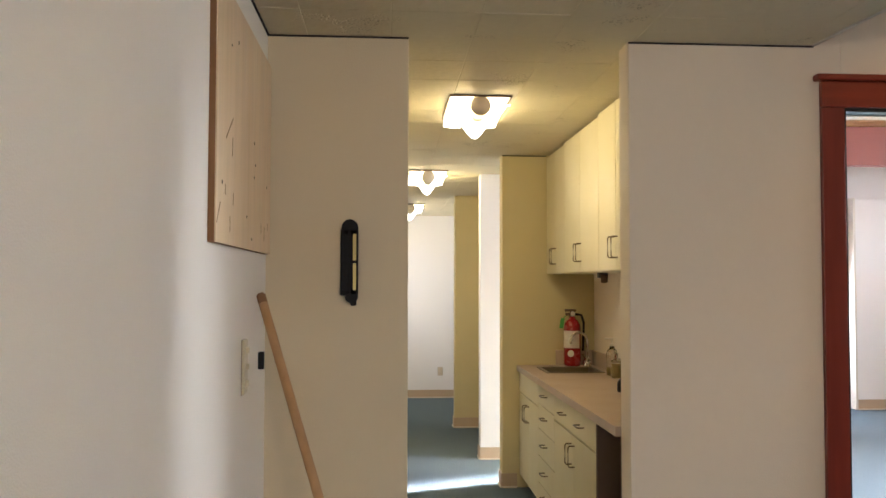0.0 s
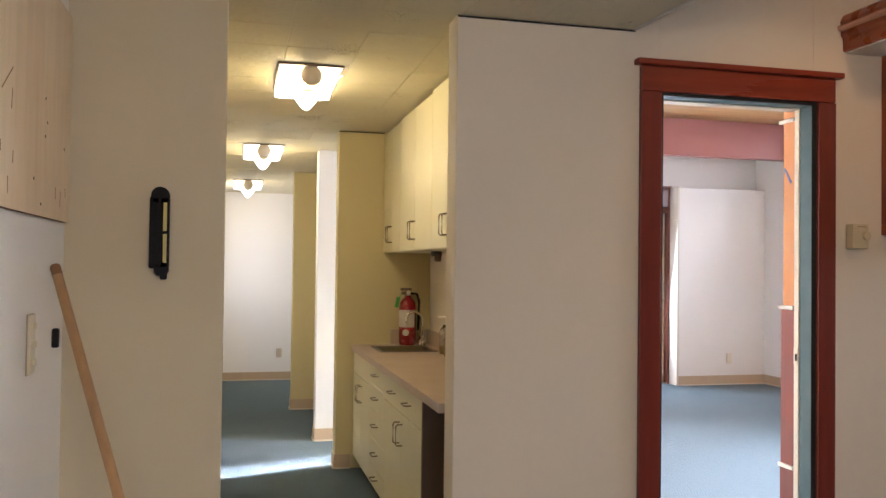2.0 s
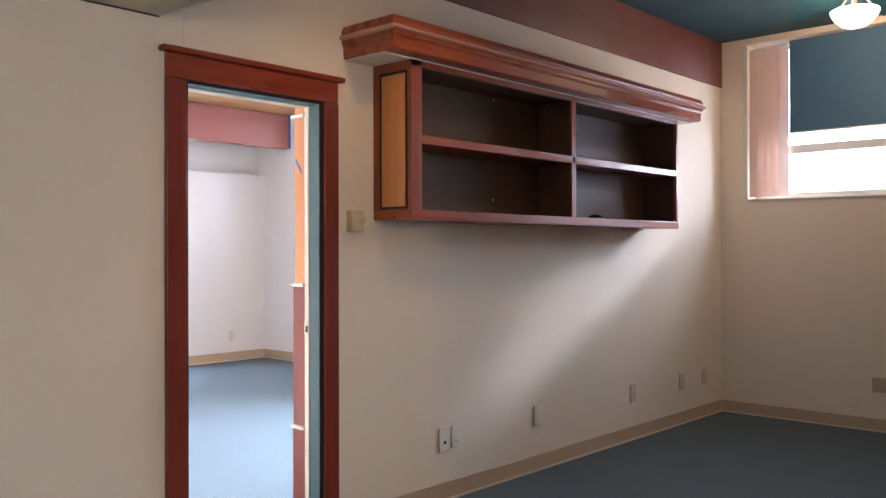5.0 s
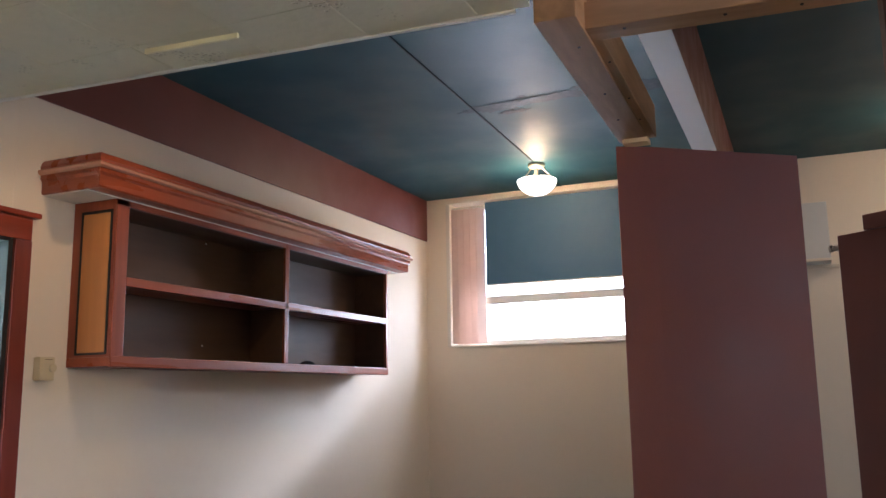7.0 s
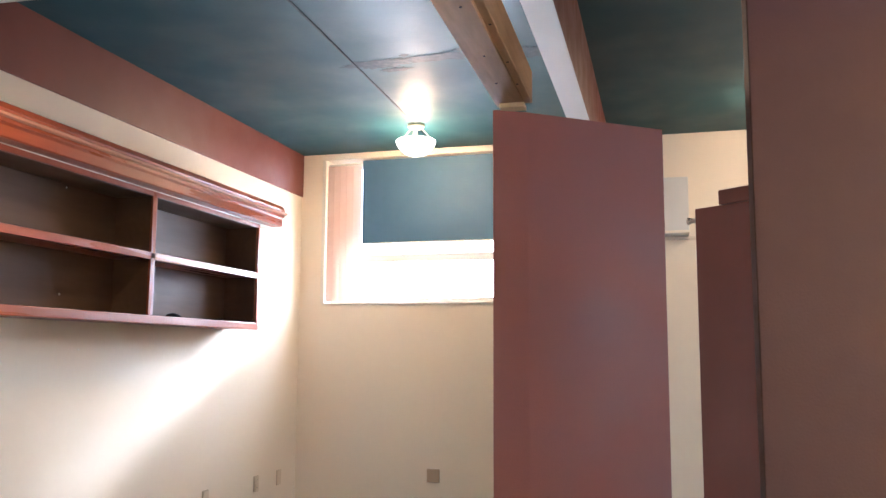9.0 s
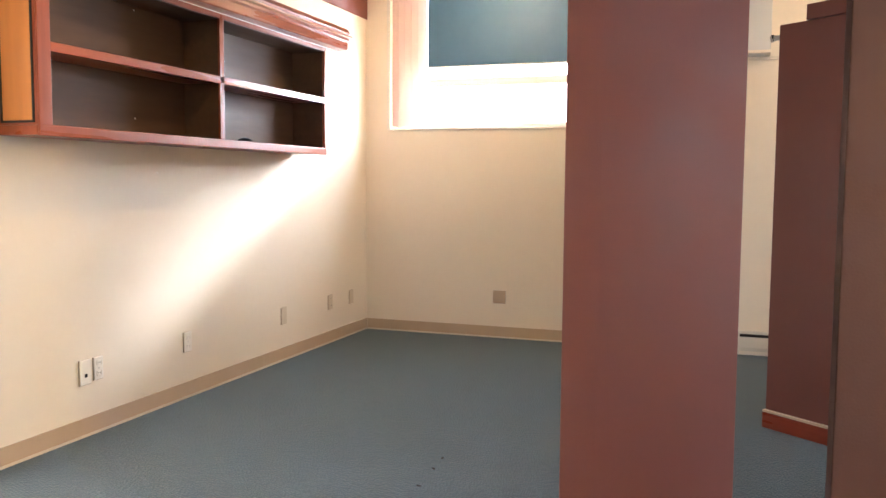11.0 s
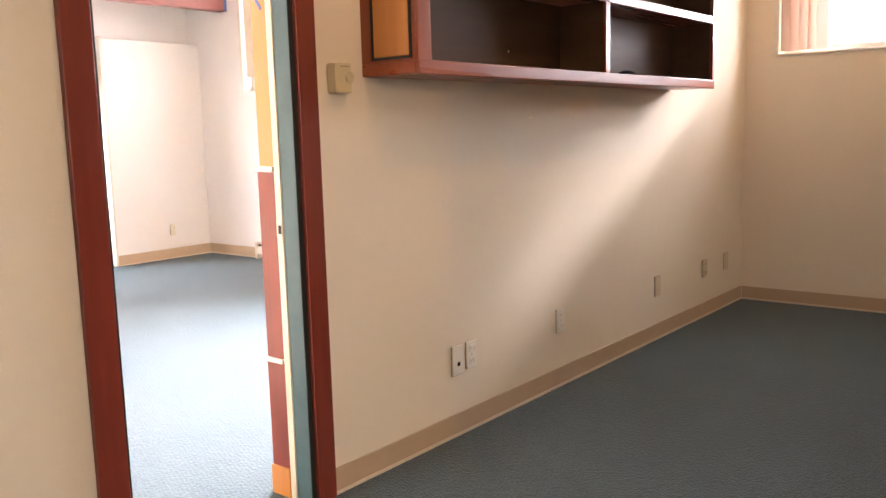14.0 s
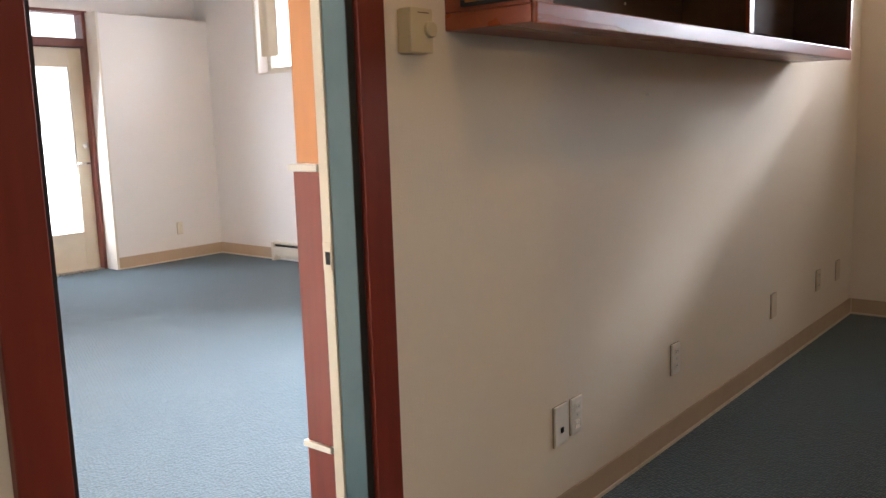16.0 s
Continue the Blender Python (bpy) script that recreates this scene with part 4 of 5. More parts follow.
# ---- ceiling lamps ----
def hall_lamp(x, y):
    """A flat pan with a long draped sheet of opal glass under it: raised corners, a sagging middle and a round bite out of each short edge."""
    ob = thing("ceiling_light", "lit oblong ceiling light with a draped opal glass shade", "ceiling light", (x, y, CEIL - hall_drop(y) - 0.001), 0, "hall ceiling lights")
    hw, hl = 0.142, 0.285
    part("pan", box((-hw - 0.004, -hl - 0.004, -0.006), (hw + 0.004, hl + 0.004, 0.0), 0.001), CREAM, ob, "cream metal pan")
    bm = bmesh.new()
    nx, ny = 44, 66
    grid = {}
    for i in range(nx + 1):
        for j in range(ny + 1):
            u, v = hw * (2 * i / nx - 1), hl * (2 * j / ny - 1)
            end = abs(v) / hl
            # round bites at the middle of the short edges, with flared lips
            bite = 0.056 if end < 0.86 else 0.056 - 0.010 * math.sin((end - 0.86) / 0.14 * math.pi) + 0.030 * max(0.0, (end - 0.93) / 0.07)
            reach = math.sqrt(max(0.0, 1 - ((hl * 0.80 - abs(v)) / 0.105) ** 2)) if abs(v) < hl * 0.80 else 1.0
            cut = abs(u) < bite * reach - 1e-6 and abs(v) > hl * 0.80 - 0.105
            z = -0.020 - 0.128 * math.exp(-(u / 0.075) ** 2 - (v / 0.150) ** 2) - 0.012 * (1 - (u / hw) ** 2) - 0.028 * end ** 3
            if not cut:
                grid[i, j] = bm.verts.new((u, v, z))
    for i in range(nx):
        for j in range(ny):
            k = [(i, j), (i + 1, j), (i + 1, j + 1), (i, j + 1)]
            if all(c in grid for c in k):
                bm.faces.new([grid[c] for c in k])
    r = bmesh.ops.extrude_face_region(bm, geom=list(bm.faces))
    bmesh.ops.translate(bm, verts=[g for g in r["geom"] if isinstance(g, bmesh.types.BMVert)], vec=(0, 0, 0.004))
    bmesh.ops.recalc_face_normals(bm, faces=bm.faces)
    part("shade", bm, OPAL, ob, "glowing draped opal glass", smooth=True).visible_shadow = False
    for sx in (-1, 1):
        part("pan_edge", box((sx * (hw + 0.006) - 0.002, -hl - 0.006, -0.008), (sx * (hw + 0.006) + 0.002, hl + 0.006, 0.0)), KNEE, ob, "dark brown pan edge")
        part("pan_edge", box((-hw - 0.0039, sx * (hl + 0.006) - 0.002, -0.008), (hw + 0.0039, sx * (hl + 0.006) + 0.002, 0.0)), KNEE, ob, "dark brown pan edge")
    # upright beige disc at the near bite, covers the bright pan behind it
    part("lamp_holder", moved(lathe([(0.044, -0.010), (0.050, 0.0), (0.042, 0.010)], 24), Matrix.Translation((0.0, -0.266, -0.046)) @ pose(0, 0, 0, 84, 0, 0)), CREAM, ob, "beige disc at the bite in the glass", smooth=True)
    return ob


# the last of these is unseen, added to house the office fill
for x, y in ((1.095, 5.245), (0.97, 7.68), (0.90, 10.05), (1.80, -1.4)):
    hall_lamp(x, y)

pd = thing("pendant_light", "lit white glass bowl light on three rods", "ceiling light", (6.62, 2.80, HIGH))
part("canopy", lathe([(0.065, -0.002), (0.065, -0.018), (0.052, -0.032), (0.02, -0.04)], 28), BRASS, pd, smooth=True)
part("stem", lathe([(0.012, -0.04), (0.012, -0.105), (0.022, -0.115), (0.022, -0.135)], 14), BRASS, pd)
for k in range(3):
    a = radians(30 + 120 * k)
    part("rod", tube([(0.045 * math.cos(a), 0.045 * math.sin(a), -0.035), (0.134 * math.cos(a), 0.134 * math.sin(a), -0.136)], 0.005, 8), BRASS, pd)
part("bowl", lathe([(0.146, -0.126), (0.152, -0.130), (0.152, -0.140), (0.139, -0.172), (0.114, -0.205), (0.080, -0.230), (0.04, -0.244), (0.006, -0.248)], 32), OPALP, pd, "glowing white glass bowl", smooth=True).visible_shadow = False

copy_thing(pd, pose(6.45, 0.10, HIGH))
sp = thing("spotlight", "small white ceiling spotlight turned towards the wall", "spotlight", (3.05, 2.80, HIGH))
part("base", lathe([(0.04, -0.001), (0.04, -0.02), (0.03, -0.026)], 20), TRIMW, sp, smooth=True)
part("stem", lathe([(0.008, -0.02), (0.008, -0.12)], 10), STEEL, sp)
part("can", moved(lathe([(0.03, 0.09), (0.042, 0.08), (0.045, 0.0), (0.041, 0.0), (0.038, 0.07)], 24), Matrix.Translation((-0.01, -0.03, -0.22)) @ look((0, 0, 0), (0.40, 1.2, -1.82)).to_3x3().to_4x4()), TRIMW, sp, "open white can", smooth=True)

# ---- bookcase, wall box and heater beyond the partition ----
bk = thing("bookcase", "tall burgundy bookcase end with base moulding, beyond the partition", "bookcase", (5.36, 0.80, 0), 51.6 + 180)
part("body", box((0, 0, 0.10), (0.62, 0.30, 2.14), 0.004), BURGD, bk)
part("base_moulding", box((-0.012, -0.012, 0.0), (0.63, 0.31, 0.085), 0.005), REDWOODX, bk, "red-stained base moulding")
part("base_bead", box((-0.012, -0.012, 0.0855), (0.63, 0.31, 0.0995), 0.004), CREAM, bk, "pale worn bead")
part("cornice", box((0.16, -0.012, 2.141), (0.64, 0.31, 2.22), 0.006), BURGD, bk)
rod = part("rod_end", moved(lathe([(0.014, 0), (0.014, 0.05), (0.02, 0.052), (0.02, 0.06)], 12), pose(0.0, 0.02, 2.08, 0, -90, 0)), STEEL, bk, "small metal rod end")
hb = thing("wall_box", "pale metal wall-mounted equipment box high on the wall", "wall box", (EX, 0.955, 2.262))
part("housing", box((-0.20, -0.16, 0), (0, 0.16, 0.435), 0.006), BOXGREY, hb)
part("cover_lip", box((-0.206, -0.165, 0.0), (-0.2, 0.165, 0.02), 0.002), IVORY, hb)
structure("trim_wall_rail", box((EX - 0.015, SOUTH, 2.235), (EX, 1.28, 2.26), 0.003), CREAM, "narrow painted rail below the wall box", "trim")


def heater(name, at, rz, length, label):
    ob = thing(name, label, "heater", at, rz)
    part("back_plate", box((0, -0.012, 0.02), (length, 0, 0.175), 0.002), HEATER, ob)
    part("front_cover", box((0, -0.065, 0.05), (length, -0.055, 0.135), 0.004), HEATER, ob)
    part("top_lip", box((0, -0.062, 0.16), (length, -0.010, 0.175), 0.003), HEATER, ob)
    part("fin_gap", box((0.005, -0.05, 0.136), (length - 0.005, -0.014, 0.158)), DARKGAP, ob, "dark slot")
    part("end_cap", box((-0.012, -0.067, 0.0), (0.03, 0, 0.177), 0.004), HEATER, ob)
    part("end_cap", box((length - 0.03, -0.067, 0.0), (length + 0.012, 0, 0.177), 0.004), HEATER, ob)
    return ob


heater("baseboard_heater", (EX, 0.97, 0.012), -90, 2.0, "cream electric baseboard heater under the wall box")
heater("baseboard_heater", (BX, 9.07, 0.0), -90, 1.6, "cream electric baseboard heater in the back room")

# ---- kitchenette ----
KF, KY0, KY1, KTOP = 1.552, 4.60, 6.687, 0.822


def pull(parent, at, vertical=False, length=0.085):
    h = length / 2
    if vertical:
        pts = [(0, 0, -h), (-0.026, 0, -h), (-0.032, 0, -h + 0.008), (-0.032, 0, h - 0.008), (-0.026, 0, h), (0, 0, h)]
    else:
        pts = [(0, -h, 0), (-0.026, -h, 0), (-0.032, -h + 0.008, 0), (-0.032, h - 0.008, 0), (-0.026, h, 0), (0, h, 0)]
    return part("handle", tube([tuple(a + b for a, b in zip(p, at)) for p in pts], 0.0035, 8), BRONZE, parent, "brown wire handle")


def front(cab, y0, y1, z0, z1, x, name):
    return part(name, box((x, y0 + 0.0025, z0 + 0.0025), (x + 0.018, y1 - 0.0025, z1 - 0.0025), 0.0015), LAMINATE, cab)


def base_cabinet(y0, y1, style, label):
    ob = thing("base_cabinet", label, "cabinet", (0, 0, 0), 0, "kitchenette base cabinets")
    part("body", box((KF + 0.019, y0 + 0.001, 0.085), (KX - 0.002, y1 - 0.001, KTOP - 0.04)), LAMINATE, ob)
    part("toe_kick", box((KF + 0.07, y0 + 0.001, 0), (KX - 0.002, y1 - 0.001, 0.085)), DARKGAP, ob, "dark recessed toe kick")
    mid = (y0 + y1) / 2
    if style == "drawers":
        zs = [0.09, 0.205, 0.363, 0.521, 0.665, 0.78]
        for a, b in zip(zs, zs[1:]):
            d = front(ob, y0, y1, a, b, KF, "drawer")
            pull(d, (KF, mid, (a + b) / 2 + 0.012))
    else:
        d = front(ob, y0, y1, 0.645, 0.78, KF, "drawer")
        if style == "wide":
            pull(d, (KF, mid - 0.19, 0.715))
            pull(d, (KF, mid + 0.19, 0.715))
        a = front(ob, y0, mid, 0.09, 0.64, KF, "door")
        pull(a, (KF, mid - 0.035, 0.545), True, 0.10)
        a = front(ob, mid, y1, 0.09, 0.64, KF, "door")
        pull(a, (KF, mid + 0.035, 0.545), True, 0.10)
    return ob


base_cabinet(5.985, KY1, "plain", "cream laminate sink cabinet with two doors")
base_cabinet(5.50, 5.985, "drawers", "cream laminate cabinet with five drawers")
base_cabinet(KY0, 5.50, "wide", "cream laminate cabinet with a wide drawer and two doors")
ep = thing("end_panel", "brown-edged cabinet end panel beside the knee space", "panel", (0, 0, 0))
part("panel", box((KF, KY0 - 0.022, 0.0), (KX - 0.002, KY0 - 0.002, KTOP - 0.04), 0.001), KNEE, ep)

# added dark panel, stands in for the shadow under the worktop
kp = thing("knee_panel", "dark brown panel added for the shade in the knee space", "panel", (0, 0, 0))
part("panel", box((KF + 0.10, NY + T + 0.003, 0.0), (KF + 0.115, KY0 - 0.024, KTOP - 0.04)), KNEE, kp)
ct = thing("worktop", "pinkish-brown laminate worktop with rolled edge and upstand", "worktop", (0, 0, 0))
bm = bmesh.new()
S0, S1, SXA, SXB = 6.17, 6.49, 1.66, 1.98
for lo, hi in (((KF - 0.018, NY + T + 0.002, KTOP - 0.038), (KX - 0.001, S0, KTOP)), ((KF - 0.018, S1, KTOP - 0.038), (KX - 0.001, KY1 + 0.001, KTOP)),
               ((KF - 0.018, S0, KTOP - 0.038), (SXA, S1, KTOP)), ((SXB, S0, KTOP - 0.038), (KX - 0.001, S1, KTOP))):
    add_box(bm, lo, hi)
part("slab", bm, COUNTER, ct)
part("upstand", box((KX - 0.02, NY + T + 0.002, KTOP + 0.0005), (KX - 0.001, KY1, KTOP + 0.10), 0.003), COUNTER, ct)
part("upstand", box((1.80, KY1 - 0.018, KTOP + 0.0005), (KX - 0.021, KY1, KTOP + 0.10), 0.003), COUNTER, ct)
sk = thing("sink", "small stainless steel sink set into the worktop", "sink", (0, 0, 0))
bm = bmesh.new()
for lo, hi in (((SXA, S0, KTOP - 0.15), (SXB, S1, KTOP - 0.145)), ((SXA, S0, KTOP - 0.145), (SXA + 0.005, S1, KTOP)), ((SXB - 0.005, S0, KTOP - 0.145), (SXB, S1, KTOP)),
               ((SXA + 0.005, S0, KTOP - 0.145), (SXB - 0.005, S0 + 0.005, KTOP)), ((SXA + 0.005, S1 - 0.005, KTOP - 0.145), (SXB - 0.005, S1, KTOP))):
    add_box(bm, lo, hi)
part("bowl", bm, SINKSTEEL, sk)
bm = bmesh.new()
for lo, hi in (((SXA - 0.022, S0 - 0.022, KTOP + 0.0005), (SXA, S1 + 0.022, KTOP + 0.005)), ((SXB, S0 - 0.022, KTOP + 0.0005), (SXB + 0.022, S1 + 0.022, KTOP + 0.005)),
               ((SXA, S0 - 0.022, KTOP + 0.0005), (SXB, S0, KTOP + 0.005)), ((SXA, S1, KTOP + 0.0005), (SXB, S1 + 0.022, KTOP + 0.005))):
    add_box(bm, lo, hi)
part("rim", bm, SINKSTEEL, sk)
fa = thing("faucet", "chrome gooseneck faucet with two cross handles", "faucet", (1.985, 6.548, KTOP))
part("base", lathe([(0.028, 0), (0.028, 0.012), (0.016, 0.03), (0.013, 0.06)], 18), CHROME, fa, smooth=True)
arc = [(0, 0, 0.05), (0, 0, 0.17)] + [(-0.055 + 0.055 * math.cos(a), 0, 0.17 + 0.055 * math.sin(a)) for a in [math.pi * k / 8 for k in range(1, 9)]] + [(-0.11, 0, 0.15)]
part("spout", tube(arc, 0.0085, 12), CHROME, fa, smooth=True)
for s in (-1, 1):
    part("handle", tube([(0, s * 0.02, 0.03), (0, s * 0.055, 0.05), (-0.01, s * 0.085, 0.075)], 0.007, 10), CHROME, fa, smooth=True)
    part("valve", moved(lathe([(0.018, 0), (0.018, 0.03), (0.012, 0.045)], 14), pose(0, s * 0.05, 0)), CHROME, fa, smooth=True)

fe = thing("fire_extinguisher", "red fire extinguisher with paper label and green tag on the worktop", "fire extinguisher", (1.902, 6.625, KTOP), 0)
part("cylinder", lathe([(0.05, 0), (0.056, 0.008), (0.057, 0.02), (0.057, 0.25), (0.052, 0.28), (0.036, 0.305), (0.022, 0.315), (0.02, 0.33)], 28), EXTRED, fe, smooth=True)
bm = bmesh.new()
n = 12
for z0, z1 in ((0.12, 0.235),):
    lo = [bm.verts.new((0.0578 * math.cos(radians(180 + 12 * k)), 0.0578 * math.sin(radians(180 + 12 * k)), z0)) for k in range(n)]
    hi = [bm.verts.new((0.0578 * math.cos(radians(180 + 12 * k)), 0.0578 * math.sin(radians(180 + 12 * k)), z1)) for k in range(n)]
    for k in range(n - 1):
        bm.faces.new((lo[k], lo[k + 1], hi[k + 1], hi[k]))
part("paper_label", bm, PAPER, fe, "worn paper label")
bm = lathe([(0.022, 0), (0.022, 0.0015)], 16)
part("round_sticker", moved(bm, pose(-0.022, -0.054, 0.085, 90, 0, -22)), PAPER, fe, "round white sticker")
part("valve", lathe([(0.018, 0.33), (0.02, 0.345), (0.014, 0.365)], 16), STEEL, fe)
part("lever", box((-0.05, -0.013, 0.362), (0.026, 0.013, 0.380), 0.005), KNEE, fe)
part("grip", box((-0.045, -0.012, 0.335), (0.016, 0.012, 0.356), 0.005), KNEE, fe)
part("hose", tube([(0.018, 0, 0.345), (0.06, -0.01, 0.34), (0.075, -0.015, 0.29), (0.072, -0.02, 0.2), (0.068, -0.02, 0.1)], 0.009, 10), BLACK, fe, smooth=True)
part("gauge", moved(lathe([(0.014, 0), (0.014, 0.008)], 14), pose(0, -0.018, 0.35, 90, 0, 0)), PAPER, fe)
part("tag", moved(box((-0.018, -0.0015, -0.04), (0.012, 0.0015, 0.03), 0.001), pose(-0.068, -0.01, 0.29, 8, 6, 20)), GREENTAG, fe, "green inspection tag")
part("strap", tube([(-0.01, 0, 0.35), (-0.05, -0.005, 0.33), (-0.065, -0.01, 0.315)], 0.0025, 6), GREENTAG, fe)

sb = thing("soap_bottle", "clear soap pump bottle with a little amber soap", "bottle", (2.010, 6.02, KTOP))
part("bottle", lathe([(0.030, 0), (0.034, 0.006), (0.034, 0.13), (0.028, 0.15), (0.014, 0.162), (0.014, 0.175)], 20), BOTTLE, sb, smooth=True)
part("soap", lathe([(0.028, 0.004), (0.031, 0.01), (0.031, 0.05)], 18), SOAP, sb, smooth=True)
part("pump", lathe([(0.015, 0.1755), (0.015, 0.19), (0.005, 0.192), (0.005, 0.215)], 14), TRIMW, sb)
part("nozzle", box((-0.045, -0.007, 0.215), (0.008, 0.007, 0.226), 0.002), TRIMW, sb)
gj = thing("glass_jar", "short glass jar with amber contents", "jar", (2.008, 5.88, KTOP))
part("jar", lathe([(0.036, 0), (0.040, 0.006), (0.040, 0.10), (0.036, 0.105)], 20), BOTTLE, gj, smooth=True)
part("contents", lathe([(0.034, 0.004), (0.036, 0.01), (0.036, 0.08)], 18), SOAP, gj, smooth=True)
bo = thing("black_dispenser", "small rounded black plastic holder on the worktop", "holder", (1.87, 5.25, KTOP))
part("body", lathe([(0.038, 0), (0.042, 0.006), (0.040, 0.05), (0.025, 0.068), (0.004, 0.072)], 20), BLACK, bo, smooth=True)


def wall_cabinet(y0, y1, label, group="kitchenette wall cabinets"):
    ob = thing("wall_cabinet", label, "cabinet", (0, 0, 0), 0, group)
    x = 1.742
    part("body", box((x + 0.019, y0 + 0.001, 1.437), (KX - 0.002, y1 - 0.001, CEIL - 0.006 - hall_drop(y1))), LAMINATE, ob)
    mid = (y0 + y1) / 2
    for a, b, s in ((y0, mid, -1), (mid, y1, 1)):
        d = front(ob, a, b, 1.437, CEIL - 0.016 - hall_drop(y1), x, "door")
        pull(d, (x, mid + s * 0.03, 1.55), True, 0.10)
    return ob


wall_cabinet(6.12, KY1, "cream laminate wall cabinet with two doors against the end wall")
wall_cabinet(5.28, 6.12, "cream laminate wall cabinet with two doors")
wall_cabinet(4.62, 5.28, "cream laminate wall cabinet with two doors")
wall_cabinet(NY + T + 0.002, 4.62, "narrow cream laminate wall cabinet beside the wall end")
cw = thing("can_opener", "dark grey under-cabinet holder with a round knob", "holder", (1.90, 5.78, 1.437))
part("bracket", box((-0.035, -0.022, -0.030), (0.020, 0.022, 0.0), 0.004), GREY, cw)
part("knob", moved(lathe([(0.012, 0), (0.020, 0.006), (0.020, 0.042), (0.016, 0.048)], 16), pose(-0.01, -0.045, -0.060)), KNEE, cw, smooth=True)
ul = thing("under_cabinet_strip", "short white bar fixed to the wall under the cabinets", "bar", (KX, 5.02, 1.405))
part("bar", box((-0.03, -0.15, -0.014), (0, 0.15, 0.014), 0.003), TRIMW, ul)

# ---- back room: white partition, outside door, window, shallow shelf, beam ----
structure("partition_white", box((5.80, 9.945, 0), (BX - 0.001, BY - 0.001, 2.30), 0.004), WALLW, "white free-standing panel wall, lower than the ceiling", "partition")
structure("trim_partition_edge", box((5.775, 9.94, 0), (5.80, BY - 0.001, 2.315), 0.003), TRIMW, "off-white edge board of the panel wall", "trim")
structure("beam_back_room", box((KX + T, 9.40, 2.60), (BX - 0.001, 9.53, 3.004), 0.003), BURG, "burgundy beam across the back room", "beam")
put_mesh("tape_edge", box((BX - 0.03, 9.392, 2.60), (BX - 0.001, 9.3995, 3.0)), TAPE, bpy.data.objects["beam_back_room"], "strip of blue masking tape")

dr = structure("door_1", box((D0 + 0.045, BY + 0.06, 0.012), (D0 + 0.17, BY + 0.10, DTOP - 0.02), 0.003), CREAM, "cream outside door with one large bright glass", "door")
put_mesh("stile", box((D1 - 0.17, BY + 0.06, 0.012), (D1 - 0.045, BY + 0.10, DTOP - 0.02), 0.003), CREAM, dr)
put_mesh("rail", box((D0 + 0.17, BY + 0.06, 0.012), (D1 - 0.17, BY + 0.10, 0.36), 0.003), CREAM, dr)
put_mesh("rail", box((D0 + 0.17, BY + 0.06, 1.84), (D1 - 0.17, BY + 0.10, DTOP - 0.02), 0.003), CREAM, dr)
p = put_mesh("pane", box((D0 + 0.17, BY + 0.078, 0.36), (D1 - 0.17, BY + 0.084, 1.84)), PANE, dr)
p.visible_shadow = False
put_mesh("lever_handle", tube([(D1 - 0.085, BY + 0.06, 0.98), (D1 - 0.085, BY + 0.01, 0.98), (D1 - 0.19, BY + 0.005, 0.985)], 0.010, 10), STEEL, dr, "steel lever handle", True)
put_mesh("deadbolt", moved(lathe([(0.025, 0), (0.025, 0.012)], 16), pose(D1 - 0.085, BY + 0.06, 1.14, 90, 0, 0)), STEEL, dr, "steel deadbolt")
df = structure("door_frame_outside", box((D1 - 0.045, BY - 0.012, 0), (D1 + 0.01, BY + 0.13, TRTOP), 0.003), BURGD, "burgundy door frame with a transom light", "door frame")
put_mesh("frame_side", box((D0, BY - 0.012, 0), (D0 + 0.045, BY + 0.13, TRTOP), 0.003), BURGD, df)
put_mesh("transom_bar", box((D0 + 0.045, BY - 0.010, DTOP - 0.018), (D1 - 0.045, BY + 0.13, DTOP + 0.06), 0.003), BURGD, df)
put_mesh("frame_head", box((D0 + 0.045, BY - 0.012, TRTOP - 0.03), (D1 - 0.045, BY + 0.13, TRTOP), 0.003), BURGD, df)
p = put_mesh("pane", box((D0 + 0.045, BY + 0.06, DTOP + 0.06), (D1 - 0.045, BY + 0.066, TRTOP - 0.03)), PANE, df)
p.visible_shadow = False
put_mesh("threshold", box((D0 + 0.045, BY - 0.02, 0.0), (D1 - 0.045, BY + 0.13, 0.011), 0.002), STEEL, df, "worn metal threshold")

w3 = structure("window_3", box((BX + 0.10, FW0, FZ0), (BX + 0.14, FW0 + 0.05, FZ1), 0.004), TRIMW, "high white-framed window in the back room, brightly backlit", "window")
put_mesh("window_frame", box((BX + 0.10, FW1 - 0.05, FZ0), (BX + 0.14, FW1, FZ1), 0.004), TRIMW, w3)
put_mesh("window_frame", box((BX + 0.10, FW0 + 0.05, FZ0), (BX + 0.14, FW1 - 0.05, FZ0 + 0.05), 0.004), TRIMW, w3)
put_mesh("window_frame", box((BX + 0.10, FW0 + 0.05, FZ1 - 0.05), (BX + 0.14, FW1 - 0.05, FZ1), 0.004), TRIMW, w3)
put_mesh("window_sill", box((BX - 0.01, FW0 - 0.02, FZ0 - 0.014), (BX + 0.10, FW1 + 0.02, FZ0 + 0.002), 0.003), TRIMW, w3)
put_mesh("side_trim", box((BX - 0.014, FW1, FZ0), (BX, FW1 + 0.04, FZ1), 0.003), TRIMW, w3)
p = put_mesh("pane", box((BX + 0.118, FW0 + 0.05, FZ0 + 0.05), (BX + 0.122, FW1 - 0.05, FZ1 - 0.05)), PANE, w3)
p.visible_shadow = False
vb2 = thing("vertical_blind", "cream vertical blind slats gathered at the window side", "blind", (BX + 0.04, 9.05, FZ0 + 0.15))
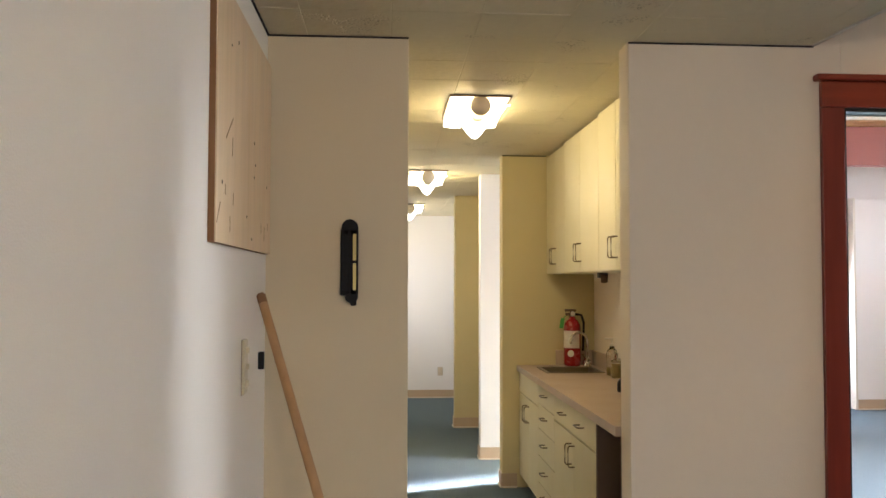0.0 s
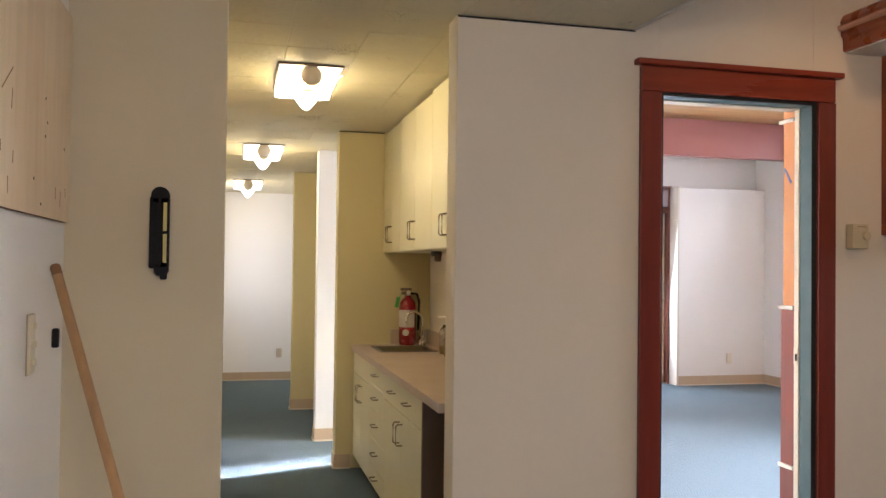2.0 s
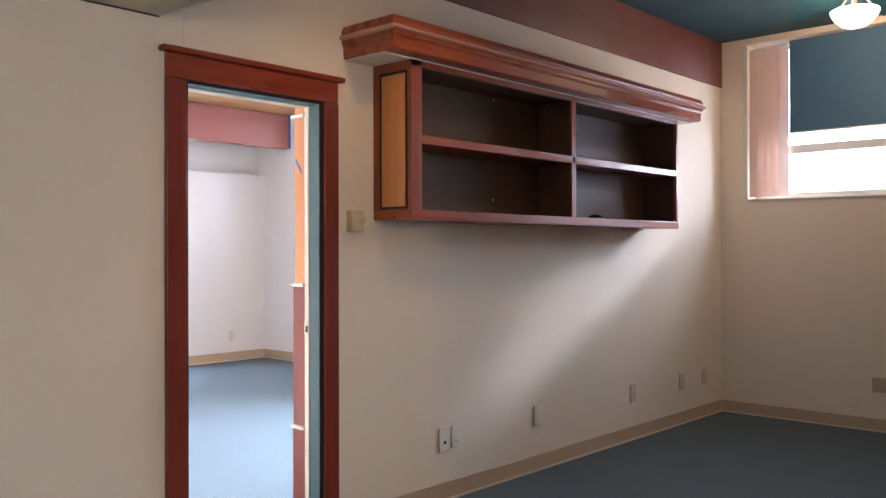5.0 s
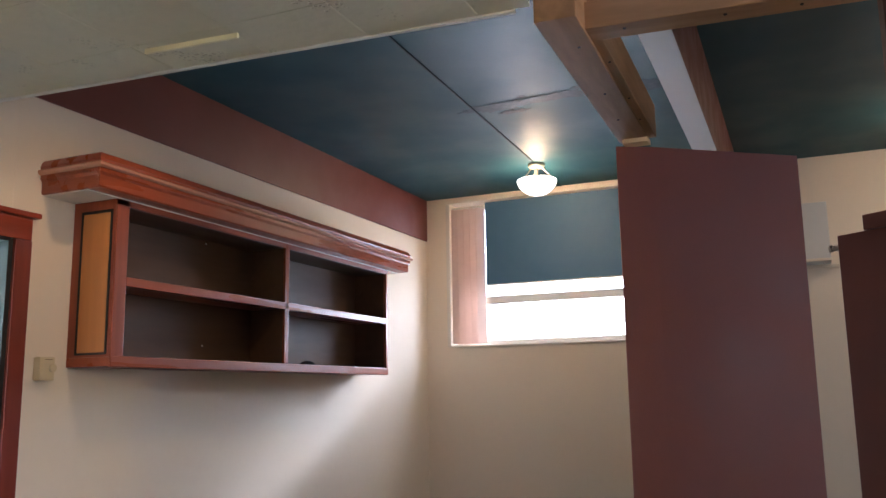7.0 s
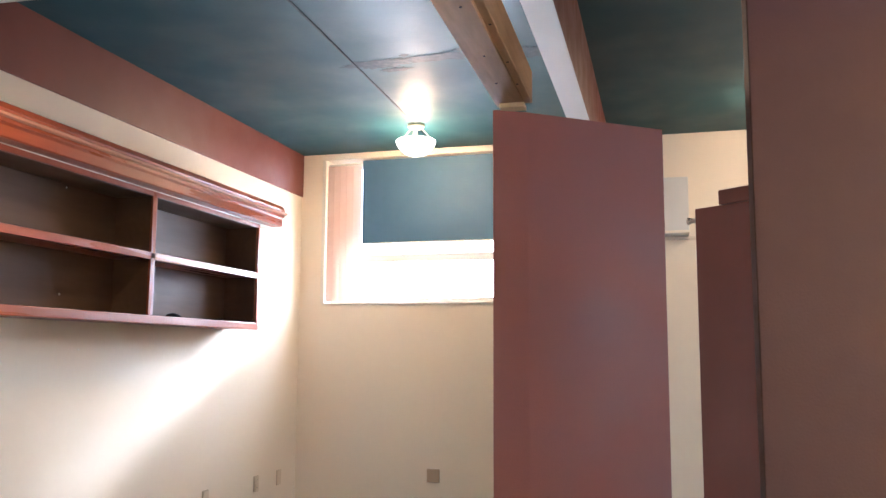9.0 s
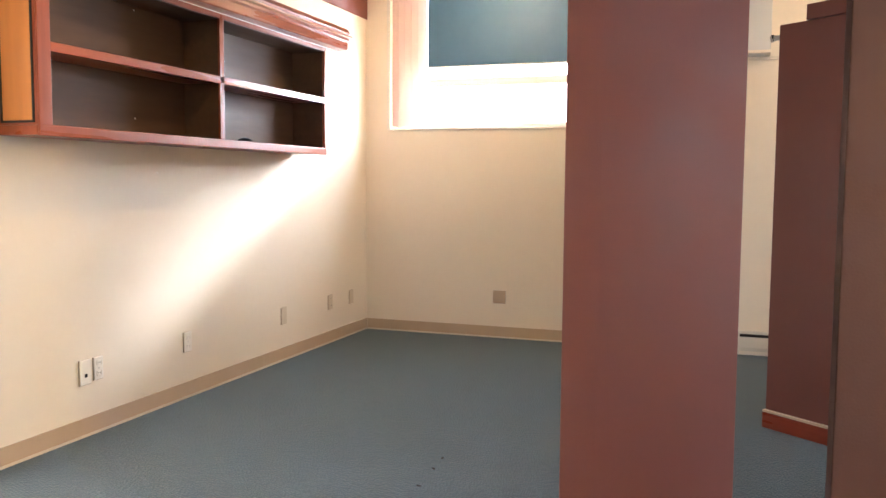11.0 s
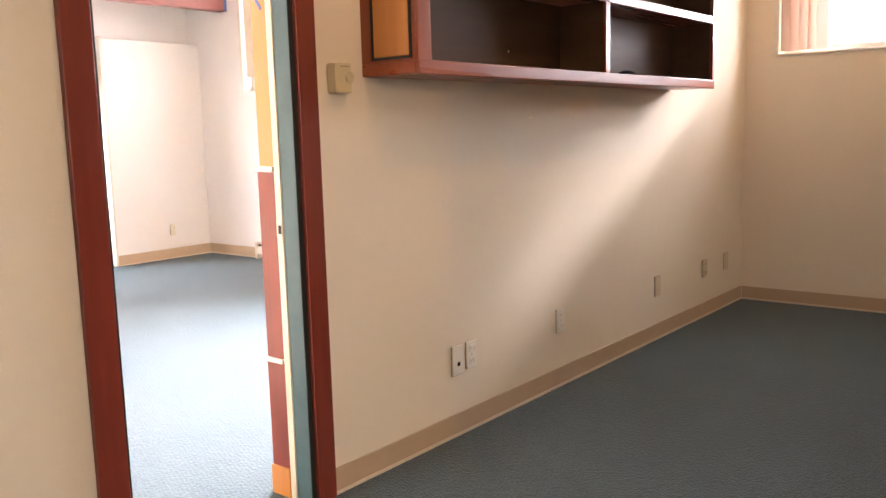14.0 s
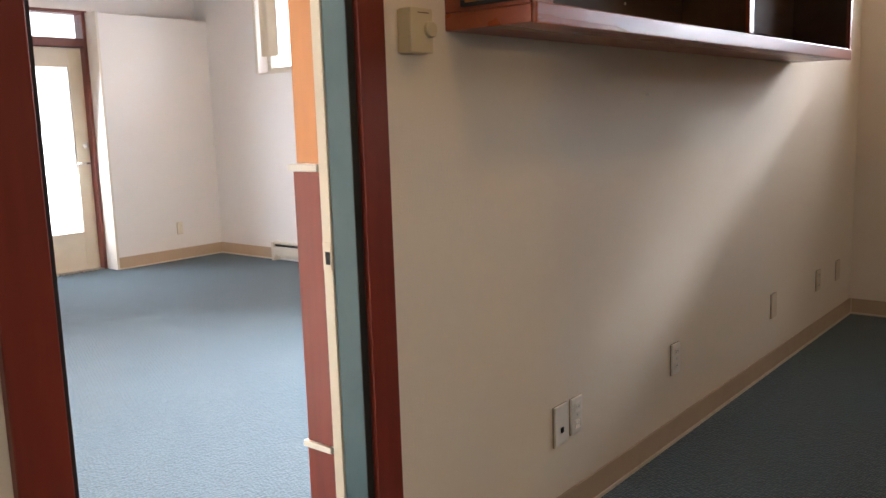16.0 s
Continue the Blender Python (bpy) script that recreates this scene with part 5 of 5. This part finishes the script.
for i in range(3):
    part("slat", moved(box((-0.0012, -0.045, 0), (0.0012, 0.045, 1.0)), pose(0.004 * i, 0.06 - 0.05 * i, 0, 0, 0, 30 + 6 * i)), CREAM, vb2)

w4 = structure("window_4", box((BX + 0.10, 5.0, FZ0), (BX + 0.14, 5.05, FZ1), 0.004), TRIMW, "second high window of the back room", "window")
put_mesh("window_frame", box((BX + 0.10, 6.65, FZ0), (BX + 0.14, 6.7, FZ1), 0.004), TRIMW, w4)
p = put_mesh("pane", box((BX + 0.118, 5.05, FZ0), (BX + 0.122, 6.65, FZ1)), PANE, w4)
p.visible_shadow = False

bs = thing("shallow_shelf", "tall shallow wooden shelf unit, orange above and red below", "shelf unit", (DOOR1 - 0.0125, NY + 0.102, 0))
part("plinth", box((-0.005, 0.0, 0), (0.0115, 0.100, 0.11), 0.002), ORANGEWOOD, bs)
part("plinth", box((0.0135, 0.034, 0), (0.9, 0.100, 0.11), 0.003), ORANGEWOOD, bs)
for name, z0, z1, reach, wood, label in (("lower_side", 0.11, 0.50, 0.094, REDWOOD, "red-stained lower side"), ("lower_side", 0.517, 1.18, 0.090, REDWOOD, "red-stained lower side"),
                                         ("upper_side", 1.20, 1.99, 0.076, ORANGEWOOD, "orange wood upper side"), ("upper_side", 2.008, 2.045, 0.076, ORANGEWOOD, "orange wood upper side")):
    part(name, box((0, 0.0, z0), (0.0115, reach, z1), 0.0015), wood, bs, label)
for zz in (0.50, 1.182, 1.99):
    bm = box((-0.006, 0.004, zz), (0.0115, 0.103, zz + 0.016), 0.002)
    add_box(bm, (0.0135, 0.034, zz), (0.88, 0.103, zz + 0.016), 0.002)
    part("shelf_board", bm, TRIMW, bs, "white shelf board")
part("far_side", box((0.88, 0.034, 0.11), (0.90, 0.10, 2.6), 0.002), ORANGEWOOD, bs)
part("near_side", box((0.0135, 0.034, 2.05), (0.030, 0.076, 2.6), 0.002), ORANGEWOOD, bs)
part("tape", moved(box((-0.001, -0.005, -0.04), (0.001, 0.005, 0.04)), pose(-0.001, 0.045, 1.76, -35, 0, 0)), TAPE, bs, "scrap of blue masking tape")

# ---- debris on the carpet ----
for i, (x, y) in enumerate(((4.256, 2.261), (4.101, 2.250), (3.872, 2.234), (3.708, 2.232), (3.488, 2.248))):
    ob = thing("carpet_debris", "small dark crumb on the carpet", "debris", (x, y, 0.0), 40 * i, "carpet crumbs")
    part("crumb", box((-0.011, -0.004, 0.0), (0.011, 0.005, 0.004), 0.0015), SPECK, ob)
for i, (x, y) in enumerate(((2.896, 3.532), (3.033, 3.688))):
    ob = thing("lint_scrap", "small pale scrap of lint on the carpet", "debris", (x, y, 0.0), 55 * i, "lint scraps")
    part("scrap", box((-0.010, -0.005, 0.0), (0.010, 0.006, 0.004), 0.001), LINT, ob)
